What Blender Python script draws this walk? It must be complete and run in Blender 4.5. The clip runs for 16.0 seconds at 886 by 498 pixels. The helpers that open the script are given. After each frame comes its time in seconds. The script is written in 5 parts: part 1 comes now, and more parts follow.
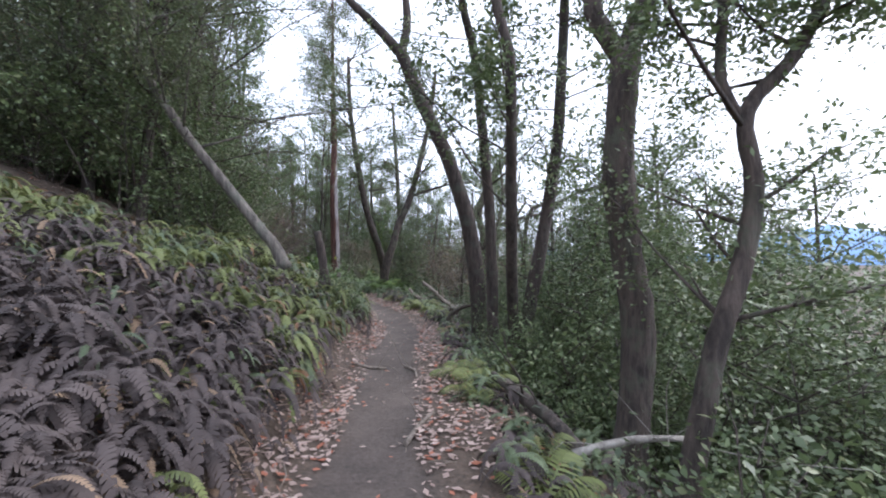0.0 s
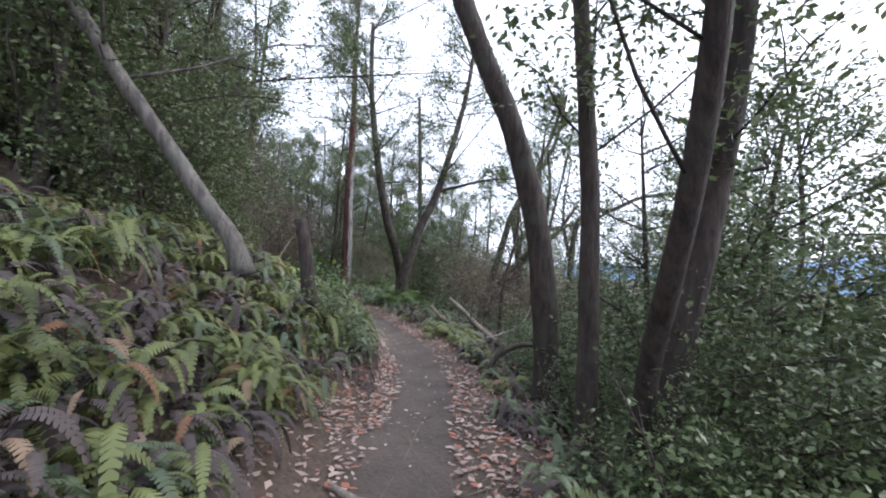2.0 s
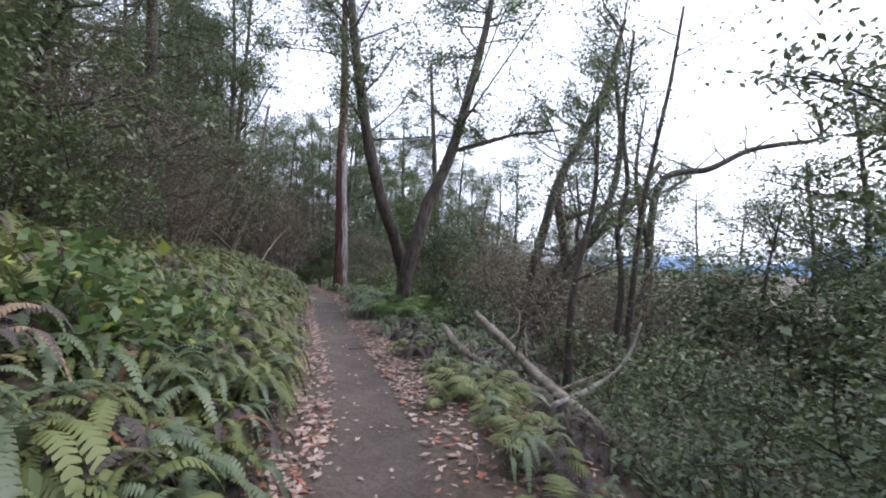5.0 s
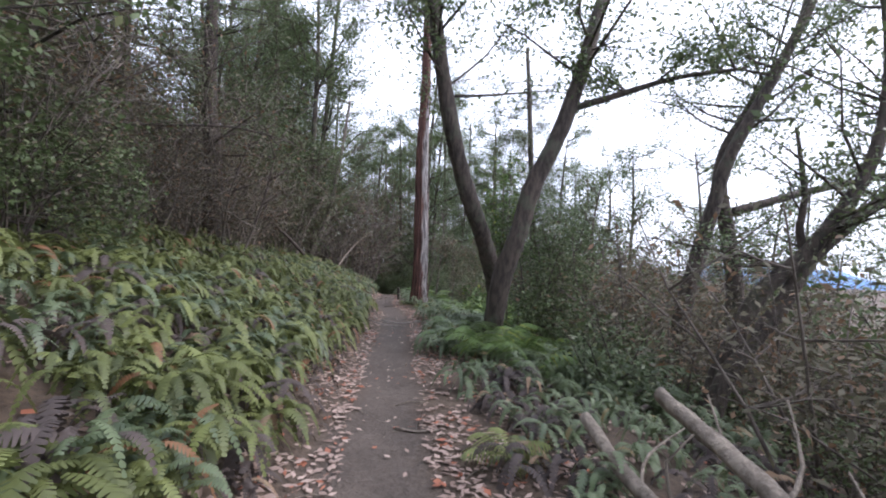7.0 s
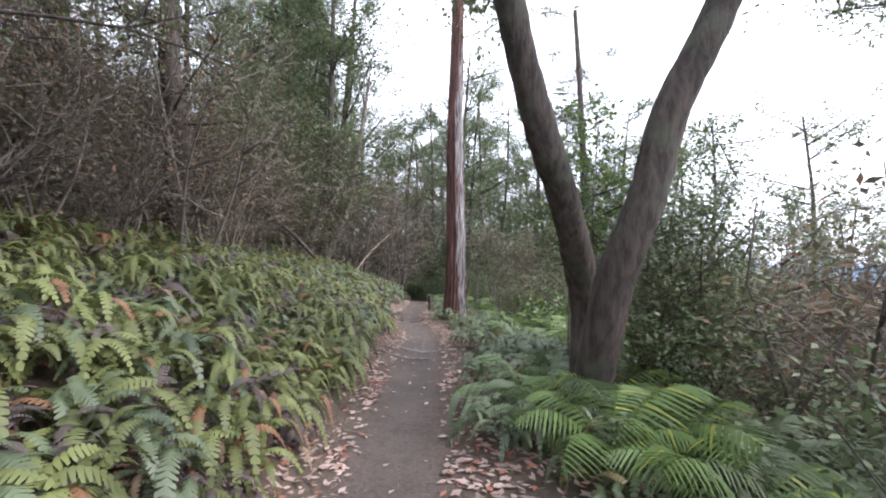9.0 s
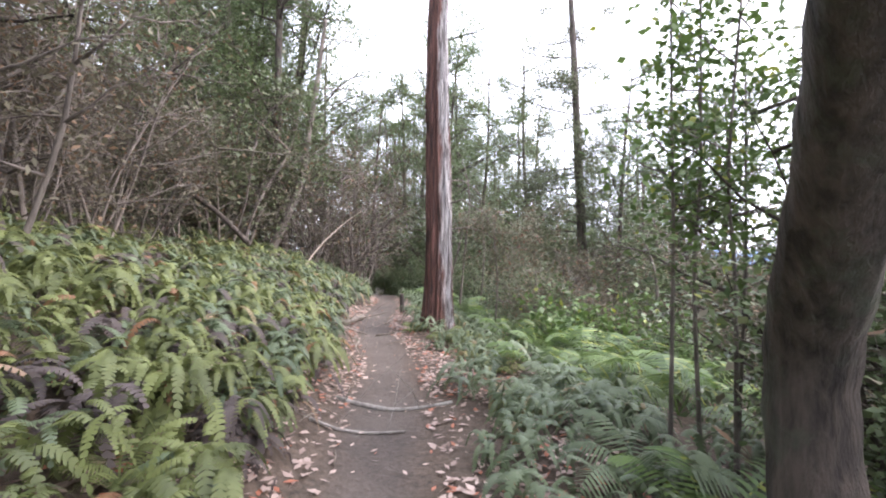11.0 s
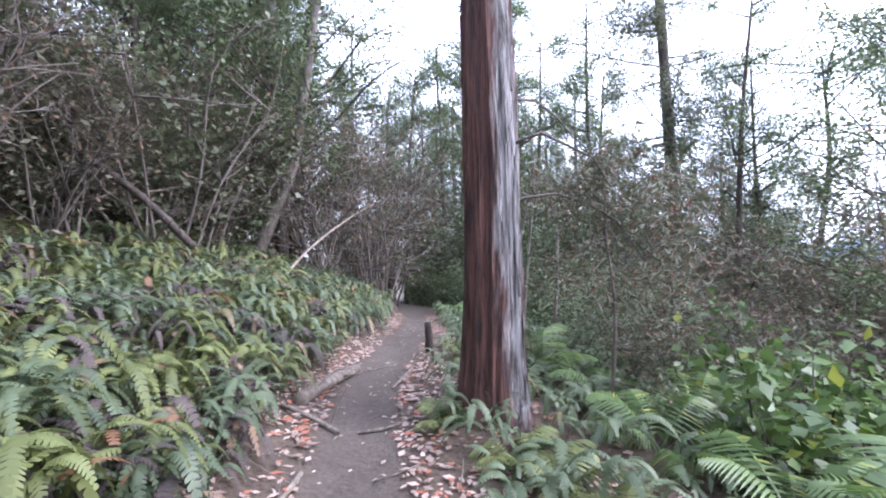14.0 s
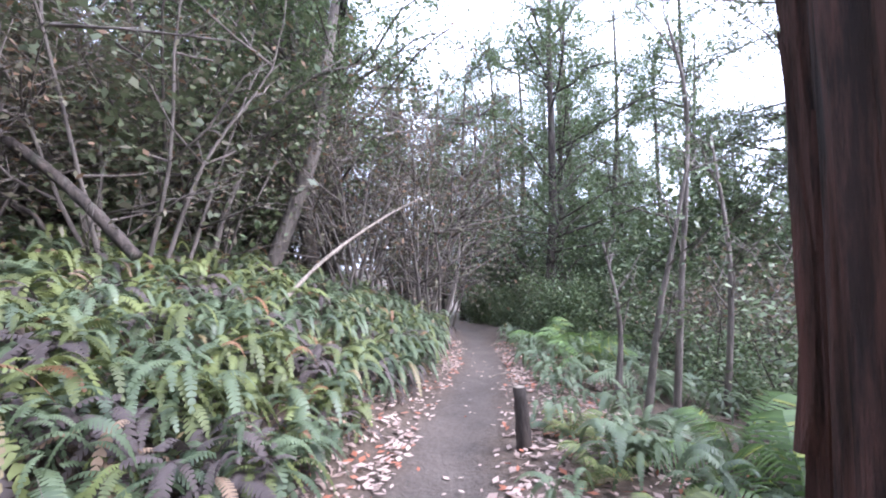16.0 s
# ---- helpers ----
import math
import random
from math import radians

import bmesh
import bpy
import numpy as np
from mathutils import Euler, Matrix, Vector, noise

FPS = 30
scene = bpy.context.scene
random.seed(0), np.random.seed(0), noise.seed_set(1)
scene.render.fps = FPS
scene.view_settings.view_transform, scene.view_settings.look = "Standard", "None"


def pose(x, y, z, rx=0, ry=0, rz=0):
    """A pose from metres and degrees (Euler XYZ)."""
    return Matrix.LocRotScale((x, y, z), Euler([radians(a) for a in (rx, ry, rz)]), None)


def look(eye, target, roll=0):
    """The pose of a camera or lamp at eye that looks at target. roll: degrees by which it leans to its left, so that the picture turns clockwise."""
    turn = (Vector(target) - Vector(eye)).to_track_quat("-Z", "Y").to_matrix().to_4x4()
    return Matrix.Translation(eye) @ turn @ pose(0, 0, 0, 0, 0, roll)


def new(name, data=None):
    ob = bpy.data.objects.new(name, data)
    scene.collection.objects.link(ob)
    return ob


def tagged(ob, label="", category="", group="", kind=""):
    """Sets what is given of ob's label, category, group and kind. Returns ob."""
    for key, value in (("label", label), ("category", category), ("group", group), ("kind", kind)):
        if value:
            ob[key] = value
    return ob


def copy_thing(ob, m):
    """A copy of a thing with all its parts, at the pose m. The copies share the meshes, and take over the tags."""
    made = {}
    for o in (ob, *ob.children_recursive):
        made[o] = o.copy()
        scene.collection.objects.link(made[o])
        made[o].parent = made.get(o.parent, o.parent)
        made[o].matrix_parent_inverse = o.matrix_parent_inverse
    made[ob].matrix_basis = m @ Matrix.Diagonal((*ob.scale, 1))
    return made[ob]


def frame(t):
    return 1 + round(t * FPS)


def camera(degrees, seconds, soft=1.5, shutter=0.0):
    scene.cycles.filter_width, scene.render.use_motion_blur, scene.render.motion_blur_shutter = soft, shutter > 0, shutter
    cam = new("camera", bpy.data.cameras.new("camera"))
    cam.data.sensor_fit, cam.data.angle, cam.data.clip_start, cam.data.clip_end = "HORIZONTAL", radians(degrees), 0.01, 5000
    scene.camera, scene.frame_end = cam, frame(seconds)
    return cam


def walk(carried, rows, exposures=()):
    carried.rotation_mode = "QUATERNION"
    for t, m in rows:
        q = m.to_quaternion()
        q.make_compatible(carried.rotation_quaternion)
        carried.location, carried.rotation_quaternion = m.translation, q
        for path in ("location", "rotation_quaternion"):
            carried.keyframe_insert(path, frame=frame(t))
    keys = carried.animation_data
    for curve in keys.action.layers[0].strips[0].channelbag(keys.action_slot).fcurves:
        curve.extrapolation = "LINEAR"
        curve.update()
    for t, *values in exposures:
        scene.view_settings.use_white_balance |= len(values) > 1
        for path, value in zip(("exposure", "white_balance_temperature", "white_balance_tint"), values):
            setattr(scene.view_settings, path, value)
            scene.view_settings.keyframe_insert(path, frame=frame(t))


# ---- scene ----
cam = camera(93.0, 16.0, soft=2.0)
PATH = [
    (0.0, 0.000, 0.000, 1.420, 0.00, 1.00, -0.00),
    (0.5, -0.099, 0.712, 1.383, 1.36, 1.10, -2.12),
    (1.0, -0.216, 1.427, 1.391, 1.46, 1.30, -2.13),
    (1.5, -0.319, 2.192, 1.413, 2.97, 1.90, -1.65),
    (2.0, -0.423, 2.826, 1.451, 2.24, 2.00, -3.24),
    (2.5, -0.423, 3.534, 1.392, 2.18, 2.30, -1.44),
    (3.0, -0.513, 4.195, 1.372, 4.45, 2.00, -2.68),
    (5.5, -0.572, 7.851, 1.373, 5.68, 1.20, -1.03),
    (6.0, -0.721, 8.603, 1.399, 9.17, 1.60, -1.79),
    (6.5, -0.834, 9.324, 1.372, 13.99, 2.28, -0.67),
    (7.0, -1.115, 10.006, 1.362, 17.46, 1.97, -2.43),
    (7.5, -1.331, 10.763, 1.314, 20.18, 1.96, -1.48),
    (8.0, -1.580, 11.483, 1.301, 22.28, 2.25, -1.31),
    (10.5, -3.106, 14.801, 1.389, 21.97, 1.30, -1.29),
    (11.0, -3.343, 15.393, 1.367, 18.37, 0.50, -1.11),
    (11.5, -3.518, 16.048, 1.397, 17.64, 0.20, 1.61),
    (12.0, -3.747, 16.601, 1.433, 17.50, -0.70, 0.01),
    (12.5, -3.938, 17.140, 1.409, 17.07, -0.81, -1.28),
    (13.0, -4.115, 17.740, 1.408, 18.71, -0.60, 0.49),
    (13.5, -4.361, 18.334, 1.437, 20.29, -0.10, -0.25),
    (14.0, -4.662, 18.965, 1.327, 24.20, 0.80, 0.06),
    (14.5, -5.003, 19.537, 1.328, 30.41, 0.79, 0.42),
    (15.0, -5.386, 20.075, 1.350, 33.40, 0.48, -0.15),
    (15.5, -5.704, 20.688, 1.336, 34.93, 1.57, 1.02),
    (16.0, -6.059, 21.215, 1.305, 31.33, 2.29, 1.30),
]
walk(cam, [(t, pose(x, y, z, 90 + p, r, a)) for t, x, y, z, a, p, r in PATH],
     exposures=[(0.0, 1.42, 5900, 14), (3.0, 1.35, 6000, 14), (5.5, 1.32, 5950, 16), (8.0, 1.66, 6100, 16), (11.0, 2.48, 6300, 18), (13.0, 2.28, 5650, 20), (16.0, 2.66, 5500, 21)])

# ---- light: bright overcast winter sky ----
world = bpy.data.worlds.new("overcast_sky")
scene.world = world
world.use_nodes = True
wt = world.node_tree
sky = wt.nodes.new("ShaderNodeTexSky")
sky.sky_type = "NISHITA"
sky.sun_disc = False
sky.sun_elevation, sky.sun_rotation = radians(38), radians(70)
sky.dust_density, sky.ozone_density, sky.air_density = 6.0, 0.6, 1.0
cloud = wt.nodes.new("ShaderNodeMixRGB")
cloud.inputs["Fac"].default_value = 0.8
cloud.inputs["Color2"].default_value = (9.0, 9.6, 10.7, 1)
wt.links.new(sky.outputs[0], cloud.inputs["Color1"])
bg = wt.nodes["Background"]
bg.inputs["Strength"].default_value = 0.1
wt.links.new(cloud.outputs[0], bg.inputs["Color"])
sun_data = bpy.data.lights.new("sun", "SUN")
sun_data.energy, sun_data.angle, sun_data.color = 0.9, radians(25), (1.0, 0.97, 0.93)
sun = new("sun", sun_data)
sun.matrix_world = look((30, 14, 28), (0, 10, 0))


# ---- materials ----
def nodes_of(name):
    m = bpy.data.materials.new(name)
    m.use_nodes = True
    t = m.node_tree
    return m, t, t.nodes["Principled BSDF"], t.nodes["Material Output"]


def noise_tex(t, scale, detail=4.0, rough=0.6, stretch=(1, 1, 1), space="Object"):
    co = t.nodes.new("ShaderNodeTexCoord")
    mp = t.nodes.new("ShaderNodeMapping")
    mp.inputs["Scale"].default_value = stretch
    n = t.nodes.new("ShaderNodeTexNoise")
    n.inputs["Scale"].default_value, n.inputs["Detail"].default_value = scale, detail
    n.inputs["Roughness"].default_value = rough
    t.links.new(co.outputs[space], mp.inputs[0])
    t.links.new(mp.outputs[0], n.inputs["Vector"])
    return n.outputs["Fac"]


def ramp(t, fac, stops):
    r = t.nodes.new("ShaderNodeValToRGB")
    els = r.color_ramp.elements
    while len(els) < len(stops):
        els.new(0.5)
    for e, (p, c) in zip(els, stops):
        e.position, e.color = p, (*c, 1)
    t.links.new(fac, r.inputs[0])
    return r.outputs[0]


def mix(t, fac, a, b, mode="MIX"):
    n = t.nodes.new("ShaderNodeMixRGB")
    n.blend_type = mode
    for s, v in zip(("Fac", "Color1", "Color2"), (fac, a, b)):
        if isinstance(v, (int, float)):
            n.inputs[s].default_value = v
        elif isinstance(v, tuple):
            n.inputs[s].default_value = (*v, 1)
        else:
            t.links.new(v, n.inputs[s])
    return n.outputs[0]


def bump(t, bsdf, height, strength, distance):
    b = t.nodes.new("ShaderNodeBump")
    b.inputs["Strength"].default_value, b.inputs["Distance"].default_value = strength, distance
    t.links.new(height, b.inputs["Height"])
    t.links.new(b.outputs[0], bsdf.inputs["Normal"])


def leaf_material(name, dark, light, odd, odd_share=0.1, gloss=0.45, through_share=0.3, patch=1.2, single=0.45):
    """Leaves: colour drifts from patch to patch, from leaf to leaf and from plant to plant."""
    m, t, b, out = nodes_of(name)
    geo = t.nodes.new("ShaderNodeNewGeometry")
    info = t.nodes.new("ShaderNodeObjectInfo")
    n = noise_tex(t, patch, 3.0, 0.6)
    add = t.nodes.new("ShaderNodeMath")
    add.operation = "MULTIPLY_ADD"
    t.links.new(geo.outputs["Random Per Island"], add.inputs[0])
    add.inputs[1].default_value = single
    t.links.new(n, add.inputs[2])
    add2 = t.nodes.new("ShaderNodeMath")
    add2.operation = "MULTIPLY_ADD"
    t.links.new(info.outputs["Random"], add2.inputs[0])
    add2.inputs[1].default_value = 0.25
    t.links.new(add.outputs[0], add2.inputs[2])
    base = ramp(t, add2.outputs[0], [(0.4, dark), (0.75 + 0.55 * single, light)])
    pick = t.nodes.new("ShaderNodeMath")
    pick.operation = "GREATER_THAN"
    if odd_share > 0:
        t.links.new(geo.outputs["Random Per Island"], pick.inputs[0])
        pick.inputs[1].default_value = 1.0 - odd_share
    else:
        t.links.new(noise_tex(t, 5.0, 2.0, 0.5), pick.inputs[0])
        pick.inputs[1].default_value = 0.72 - odd_share
    col = mix(t, pick.outputs[0], base, odd)
    t.links.new(col, b.inputs["Base Color"])
    b.inputs["Roughness"].default_value = gloss
    tr = t.nodes.new("ShaderNodeBsdfTranslucent")
    t.links.new(col, tr.inputs["Color"])
    mx = t.nodes.new("ShaderNodeMixShader")
    mx.inputs[0].default_value = through_share
    t.links.new(b.outputs[0], mx.inputs[1])
    t.links.new(tr.outputs[0], mx.inputs[2])
    t.links.new(mx.outputs[0], out.inputs["Surface"])
    return m


def bark_material(name, dark, light, moss=None, scale=16.0, stretch=(1, 1, 0.22), depth=0.035):
    m, t, b, out = nodes_of(name)
    n1 = noise_tex(t, scale, 6.0, 0.65, stretch)
    n2 = noise_tex(t, 1.3, 3.0, 0.6)
    col = ramp(t, n1, [(0.38, dark), (0.62, light)])
    col = mix(t, 0.32, col, ramp(t, n2, [(0.35, dark), (0.7, light)]))
    if moss:
        n3 = noise_tex(t, 2.6, 5.0, 0.7)
        m3 = t.nodes.new("ShaderNodeValToRGB")
        m3.color_ramp.elements[0].position, m3.color_ramp.elements[1].position = 0.52, 0.68
        t.links.new(n3, m3.inputs[0])
        col = mix(t, m3.outputs[0], col, moss)
    t.links.new(col, b.inputs["Base Color"])
    b.inputs["Roughness"].default_value = 0.9
    bump(t, b, n1, 1.0, depth)
    return m


MAT_BARK = bark_material("brown_bark", (0.022, 0.017, 0.014), (0.11, 0.084, 0.069), (0.075, 0.082, 0.055))
MAT_BARK_DARK = bark_material("dark_bark", (0.016, 0.012, 0.010), (0.08, 0.058, 0.048), (0.055, 0.055, 0.043))
MAT_BARK_PALE = bark_material("pale_bark", (0.14, 0.12, 0.105), (0.38, 0.35, 0.31), None, 12.0)
MAT_TWIG = bark_material("dry_twig_bark", (0.07, 0.056, 0.048), (0.21, 0.175, 0.15), None, 14.0)
MAT_BARK_GREY = bark_material("grey_brown_bark", (0.045, 0.038, 0.033), (0.20, 0.175, 0.15), (0.10, 0.11, 0.085), 14.0)
MAT_STICK = bark_material("weathered_stick_wood", (0.11, 0.088, 0.07), (0.32, 0.265, 0.215), None, 16.0)
MAT_CUT = bark_material("cut_wood", (0.16, 0.13, 0.10), (0.30, 0.25, 0.2), None, 20.0, (1, 1, 1))

MAT_LEAF = leaf_material("evergreen_leaf", (0.042, 0.060, 0.028), (0.130, 0.172, 0.072), (0.20, 0.22, 0.11), 0.08, 0.45)
MAT_LEAF_DARK = leaf_material("dark_evergreen_leaf", (0.046, 0.058, 0.032), (0.132, 0.150, 0.076), (0.17, 0.17, 0.10), 0.06, 0.48)
MAT_LEAF_FRESH = leaf_material("fresh_green_leaf", (0.040, 0.075, 0.022), (0.13, 0.20, 0.055), (0.26, 0.29, 0.05), 0.06, 0.42, 0.35)
MAT_SPRAY = leaf_material("cedar_spray", (0.045, 0.055, 0.034), (0.135, 0.135, 0.080), (0.20, 0.10, 0.065), 0.12, 0.6, 0.25, 1.6)
MAT_LEAF_DUSTY = leaf_material("dusty_brown_foliage", (0.070, 0.064, 0.042), (0.17, 0.15, 0.10), (0.20, 0.125, 0.075), 0.2, 0.75)
MAT_FERN = leaf_material("fern_green", (0.036, 0.048, 0.018), (0.19, 0.215, 0.070), (0.24, 0.12, 0.06), 0.04, 0.55, 0.3, 2.0, 0.4)
MAT_FERN_DEEP = leaf_material("fern_deep_green", (0.042, 0.062, 0.034), (0.15, 0.19, 0.10), (0.22, 0.17, 0.08), 0.03, 0.45, 0.3, 2.0, 0.4)
MAT_FERN_DEAD = leaf_material("withered_fern", (0.030, 0.023, 0.022), (0.095, 0.073, 0.067), (0.25, 0.17, 0.11), 0.06, 0.85, 0.15, 2.0, 0.4)
MAT_LITTER = leaf_material("dead_leaf", (0.16, 0.10, 0.08), (0.52, 0.39, 0.33), (0.36, 0.13, 0.075), 0.16, 0.7, 0.1, 2.0)


def ground_material():
    m, t, b, out = nodes_of("forest_ground")
    at = t.nodes.new("ShaderNodeAttribute")
    at.attribute_name = "trodden"
    n1 = noise_tex(t, 1.6, 5.0, 0.65)
    n2 = noise_tex(t, 28.0, 5.0, 0.7)
    n3 = noise_tex(t, 7.0, 4.0, 0.6)
    soil = mix(t, 0.5, ramp(t, n1, [(0.35, (0.048, 0.037, 0.030)), (0.65, (0.130, 0.101, 0.083))]),
               ramp(t, n2, [(0.3, (0.040, 0.031, 0.026)), (0.75, (0.16, 0.125, 0.103))]))
    humus = mix(t, 0.5, ramp(t, n3, [(0.3, (0.05, 0.036, 0.026)), (0.7, (0.14, 0.098, 0.07))]),
                ramp(t, n2, [(0.35, (0.035, 0.027, 0.02)), (0.75, (0.18, 0.125, 0.09))]))
    t.links.new(mix(t, at.outputs["Fac"], humus, soil), b.inputs["Base Color"])
    b.inputs["Roughness"].default_value = 0.95
    bump(t, b, mix(t, 0.4, n2, n3), 0.9, 0.035)
    return m


MAT_GROUND = ground_material()


def cedar_bark_material():
    """Red-brown fibrous bark with a silvery, peeled streak down one side."""
    m, t, b, out = nodes_of("cedar_bark")
    n1 = noise_tex(t, 30.0, 7.0, 0.72, (1, 1, 0.07))
    n2 = noise_tex(t, 6.0, 5.0, 0.65, (1, 1, 0.22))
    red = mix(t, 0.35, ramp(t, n1, [(0.41, (0.014, 0.008, 0.007)), (0.60, (0.19, 0.078, 0.060))]),
              ramp(t, n2, [(0.35, (0.03, 0.016, 0.013)), (0.7, (0.20, 0.10, 0.078))]))
    pale = ramp(t, n1, [(0.40, (0.06, 0.045, 0.042)), (0.57, (0.40, 0.37, 0.365))])
    at = t.nodes.new("ShaderNodeAttribute")
    at.attribute_name = "peeled"
    add = t.nodes.new("ShaderNodeMath")
    add.operation = "MULTIPLY_ADD"
    t.links.new(n2, add.inputs[0])
    add.inputs[1].default_value = 0.9
    t.links.new(at.outputs["Fac"], add.inputs[2])
    edge = t.nodes.new("ShaderNodeValToRGB")
    edge.color_ramp.elements[0].position, edge.color_ramp.elements[1].position = 0.80, 0.98
    t.links.new(add.outputs[0], edge.inputs[0])
    t.links.new(mix(t, edge.outputs[0], red, pale), b.inputs["Base Color"])
    b.inputs["Roughness"].default_value = 0.85
    bump(t, b, n1, 1.0, 0.04)
    return m


MAT_CEDAR = cedar_bark_material()


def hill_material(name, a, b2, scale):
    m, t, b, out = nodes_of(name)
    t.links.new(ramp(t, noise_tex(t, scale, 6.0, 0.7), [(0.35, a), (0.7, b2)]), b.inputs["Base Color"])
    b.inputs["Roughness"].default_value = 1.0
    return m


# the blue is air haze put into the hills' base colour
MAT_HILL_HAZE = hill_material("far_hills_haze_blue", (0.10, 0.19, 0.36), (0.19, 0.30, 0.47), 0.004)

# ---- plan: the trail's centre line, and the lie of the land on both sides ----
TRAIL = np.array([(-0.1, -400.0), (-0.2, -6.0), (-0.3, 0.0), (-0.45, 2.5), (-0.66, 5.4), (-0.85, 8.3), (-1.6, 11.0), (-3.0, 14.2),
                  (-3.9, 16.3), (-5.35, 19.7), (-7.0, 22.4), (-8.45, 26.0), (-9.8, 28.6), (-11.4, 31.3), (-14.2, 34.2), (-19.0, 37.0), (-40.0, 46.0), (-240.0, 140.0)])


def smooth_line(points, step=0.25):
    """Catmull-Rom through the points."""
    p = np.vstack([2 * points[0] - points[1], points, 2 * points[-1] - points[-2]])
    res = []
    for i in range(1, len(p) - 2):
        a, b, c, d = p[i - 1:i + 3]
        n = int(min(60, max(1, round(np.linalg.norm(c - b) / step))))
        for k in np.arange(n) / n:
            res.append(0.5 * (2 * b + (c - a) * k + (2 * a - 5 * b + 4 * c - d) * k * k + (3 * b - a - 3 * c + d) * k ** 3))
    res.append(p[-2])
    return np.array(res)


LINE = np.vstack([TRAIL[:1], smooth_line(TRAIL[1:-1]), TRAIL[-1:]])


def across(x, y):
    """Signed distance from the trail's centre line, to the right of the walk, for arrays of places."""
    x, y = np.atleast_1d(np.asarray(x, float)), np.atleast_1d(np.asarray(y, float))
    if x.size < 200:
        a, d = LINE[:-1], np.diff(LINE, axis=0)
        px, py = x[:, None] - a[:, 0], y[:, None] - a[:, 1]
        k = np.clip((px * d[:, 0] + py * d[:, 1]) / (d ** 2).sum(1), 0, 1)
        r = np.hypot(px - k * d[:, 0], py - k * d[:, 1])
        i = r.argmin(1)
        j = np.arange(len(x))
        return r[j, i] * np.where(px[j, i] * d[i, 1] - py[j, i] * d[i, 0] < 0, -1, 1)
    best, side = np.full(x.shape, 1e9), np.ones(x.shape)
    for (ax, ay), (bx, by) in zip(LINE[:-1], LINE[1:]):
        dx, dy = bx - ax, by - ay
        k = np.clip(((x - ax) * dx + (y - ay) * dy) / (dx * dx + dy * dy), 0, 1)
        d = np.hypot(x - ax - k * dx, y - ay - k * dy)
        nearer = d < best
        best = np.where(nearer, d, best)
        side = np.where(nearer, np.sign((x - ax) * dy - (y - ay) * dx), side)
    return best * np.where(side == 0, 1, side)


def wave(x, y):
    """Smooth unevenness, about -1 to 1."""
    return (np.sin(x * 1.9 + 1.3 * np.sin(y * 0.7)) * np.cos(y * 1.7 + 1.1 * np.sin(x * 0.9)) +
            0.5 * np.sin(x * 4.3 + y * 2.1) * np.cos(y * 3.9 - x * 1.7)) / 1.5


LEFT_U = np.array([0.0, 0.5, 0.75, 1.1, 1.6, 2.4, 4.0, 8.0, 16.0, 40.0, 200.0, 6000.0])
LEFT_A = np.array([0.0, 0.02, 0.14, 0.42, 0.70, 1.15, 1.75, 3.6, 8.0, 20.0, 50.0, 60.0])     # steep bank at the start
LEFT_B = np.array([0.0, 0.05, 0.20, 0.40, 0.56, 0.85, 1.25, 3.2, 8.0, 20.0, 50.0, 60.0])     # lower bank further on
RIGHT_U = np.array([0.0, 0.55, 0.9, 1.5, 2.5, 4.0, 8.0, 16.0, 40.0, 200.0, 900.0, 6000.0])
RIGHT_A = np.array([0.0, 0.02, -0.02, -0.22, -0.75, -1.6, -4.0, -8.0, -20.0, -60.0, -90.0, -90.0])
RIGHT_B = np.array([0.0, 0.02, 0.03, 0.00, -0.15, -0.5, -2.0, -5.5, -18.0, -60.0, -90.0, -90.0])


def land(x, y, u=None):
    """Height of the ground, for arrays of places."""
    x, y = np.atleast_1d(np.asarray(x, float)), np.atleast_1d(np.asarray(y, float))
    u = across(x, y) if u is None else u
    k = np.clip((y - 8.0) / 5.0, 0, 1)
    left = np.interp(-u, LEFT_U, LEFT_A) * (1 - k) + np.interp(-u, LEFT_U, LEFT_B) * k
    right = (np.interp(u, RIGHT_U, RIGHT_A) * (1 - k) + np.interp(u, RIGHT_U, RIGHT_B) * k) * (1 - 0.75 * np.clip((y - 21.0) / 12.0, 0, 1))
    rough = np.clip((np.abs(u) - 0.35) / 1.2, 0.0, 1.0)
    z = np.where(u < 0, left, right) + wave(x, y) * (0.012 + 0.09 * rough)
    z = z - np.interp(y, [23.0, 27.0, 31.0, 36.0, 45.0], [0.0, 0.15, 0.45, 1.0, 1.8]) * np.clip((u + 4.5) / 3.0, 0, 1)
    return z - 0.03 * np.clip(1 - (u / 0.4) ** 2, 0, 1)


def land_at(x, y):
    return float(land([x], [y])[0])


# ---- building helpers ----
def mesh_of(name, verts, faces, mat, smooth=True):
    me = bpy.data.meshes.new(name)
    me.from_pydata(verts, [], faces)
    me.materials.append(mat)
    if smooth:
        me.polygons.foreach_set("use_smooth", [True] * len(me.polygons))
    me.update()
    return me


def quads_mesh(name, verts, mat):
    """A mesh of loose four-cornered leaves: verts in fours."""
    n = len(verts) // 4
    me = bpy.data.meshes.new(name)
    me.vertices.add(4 * n)
    me.vertices.foreach_set("co", np.asarray(verts, np.float32).ravel())
    me.loops.add(4 * n)
    me.loops.foreach_set("vertex_index", np.arange(4 * n, dtype=np.int32))
    me.polygons.add(n)
    me.polygons.foreach_set("loop_start", np.arange(n, dtype=np.int32) * 4)
    me.materials.append(mat)
    me.update(calc_edges=True)
    return me


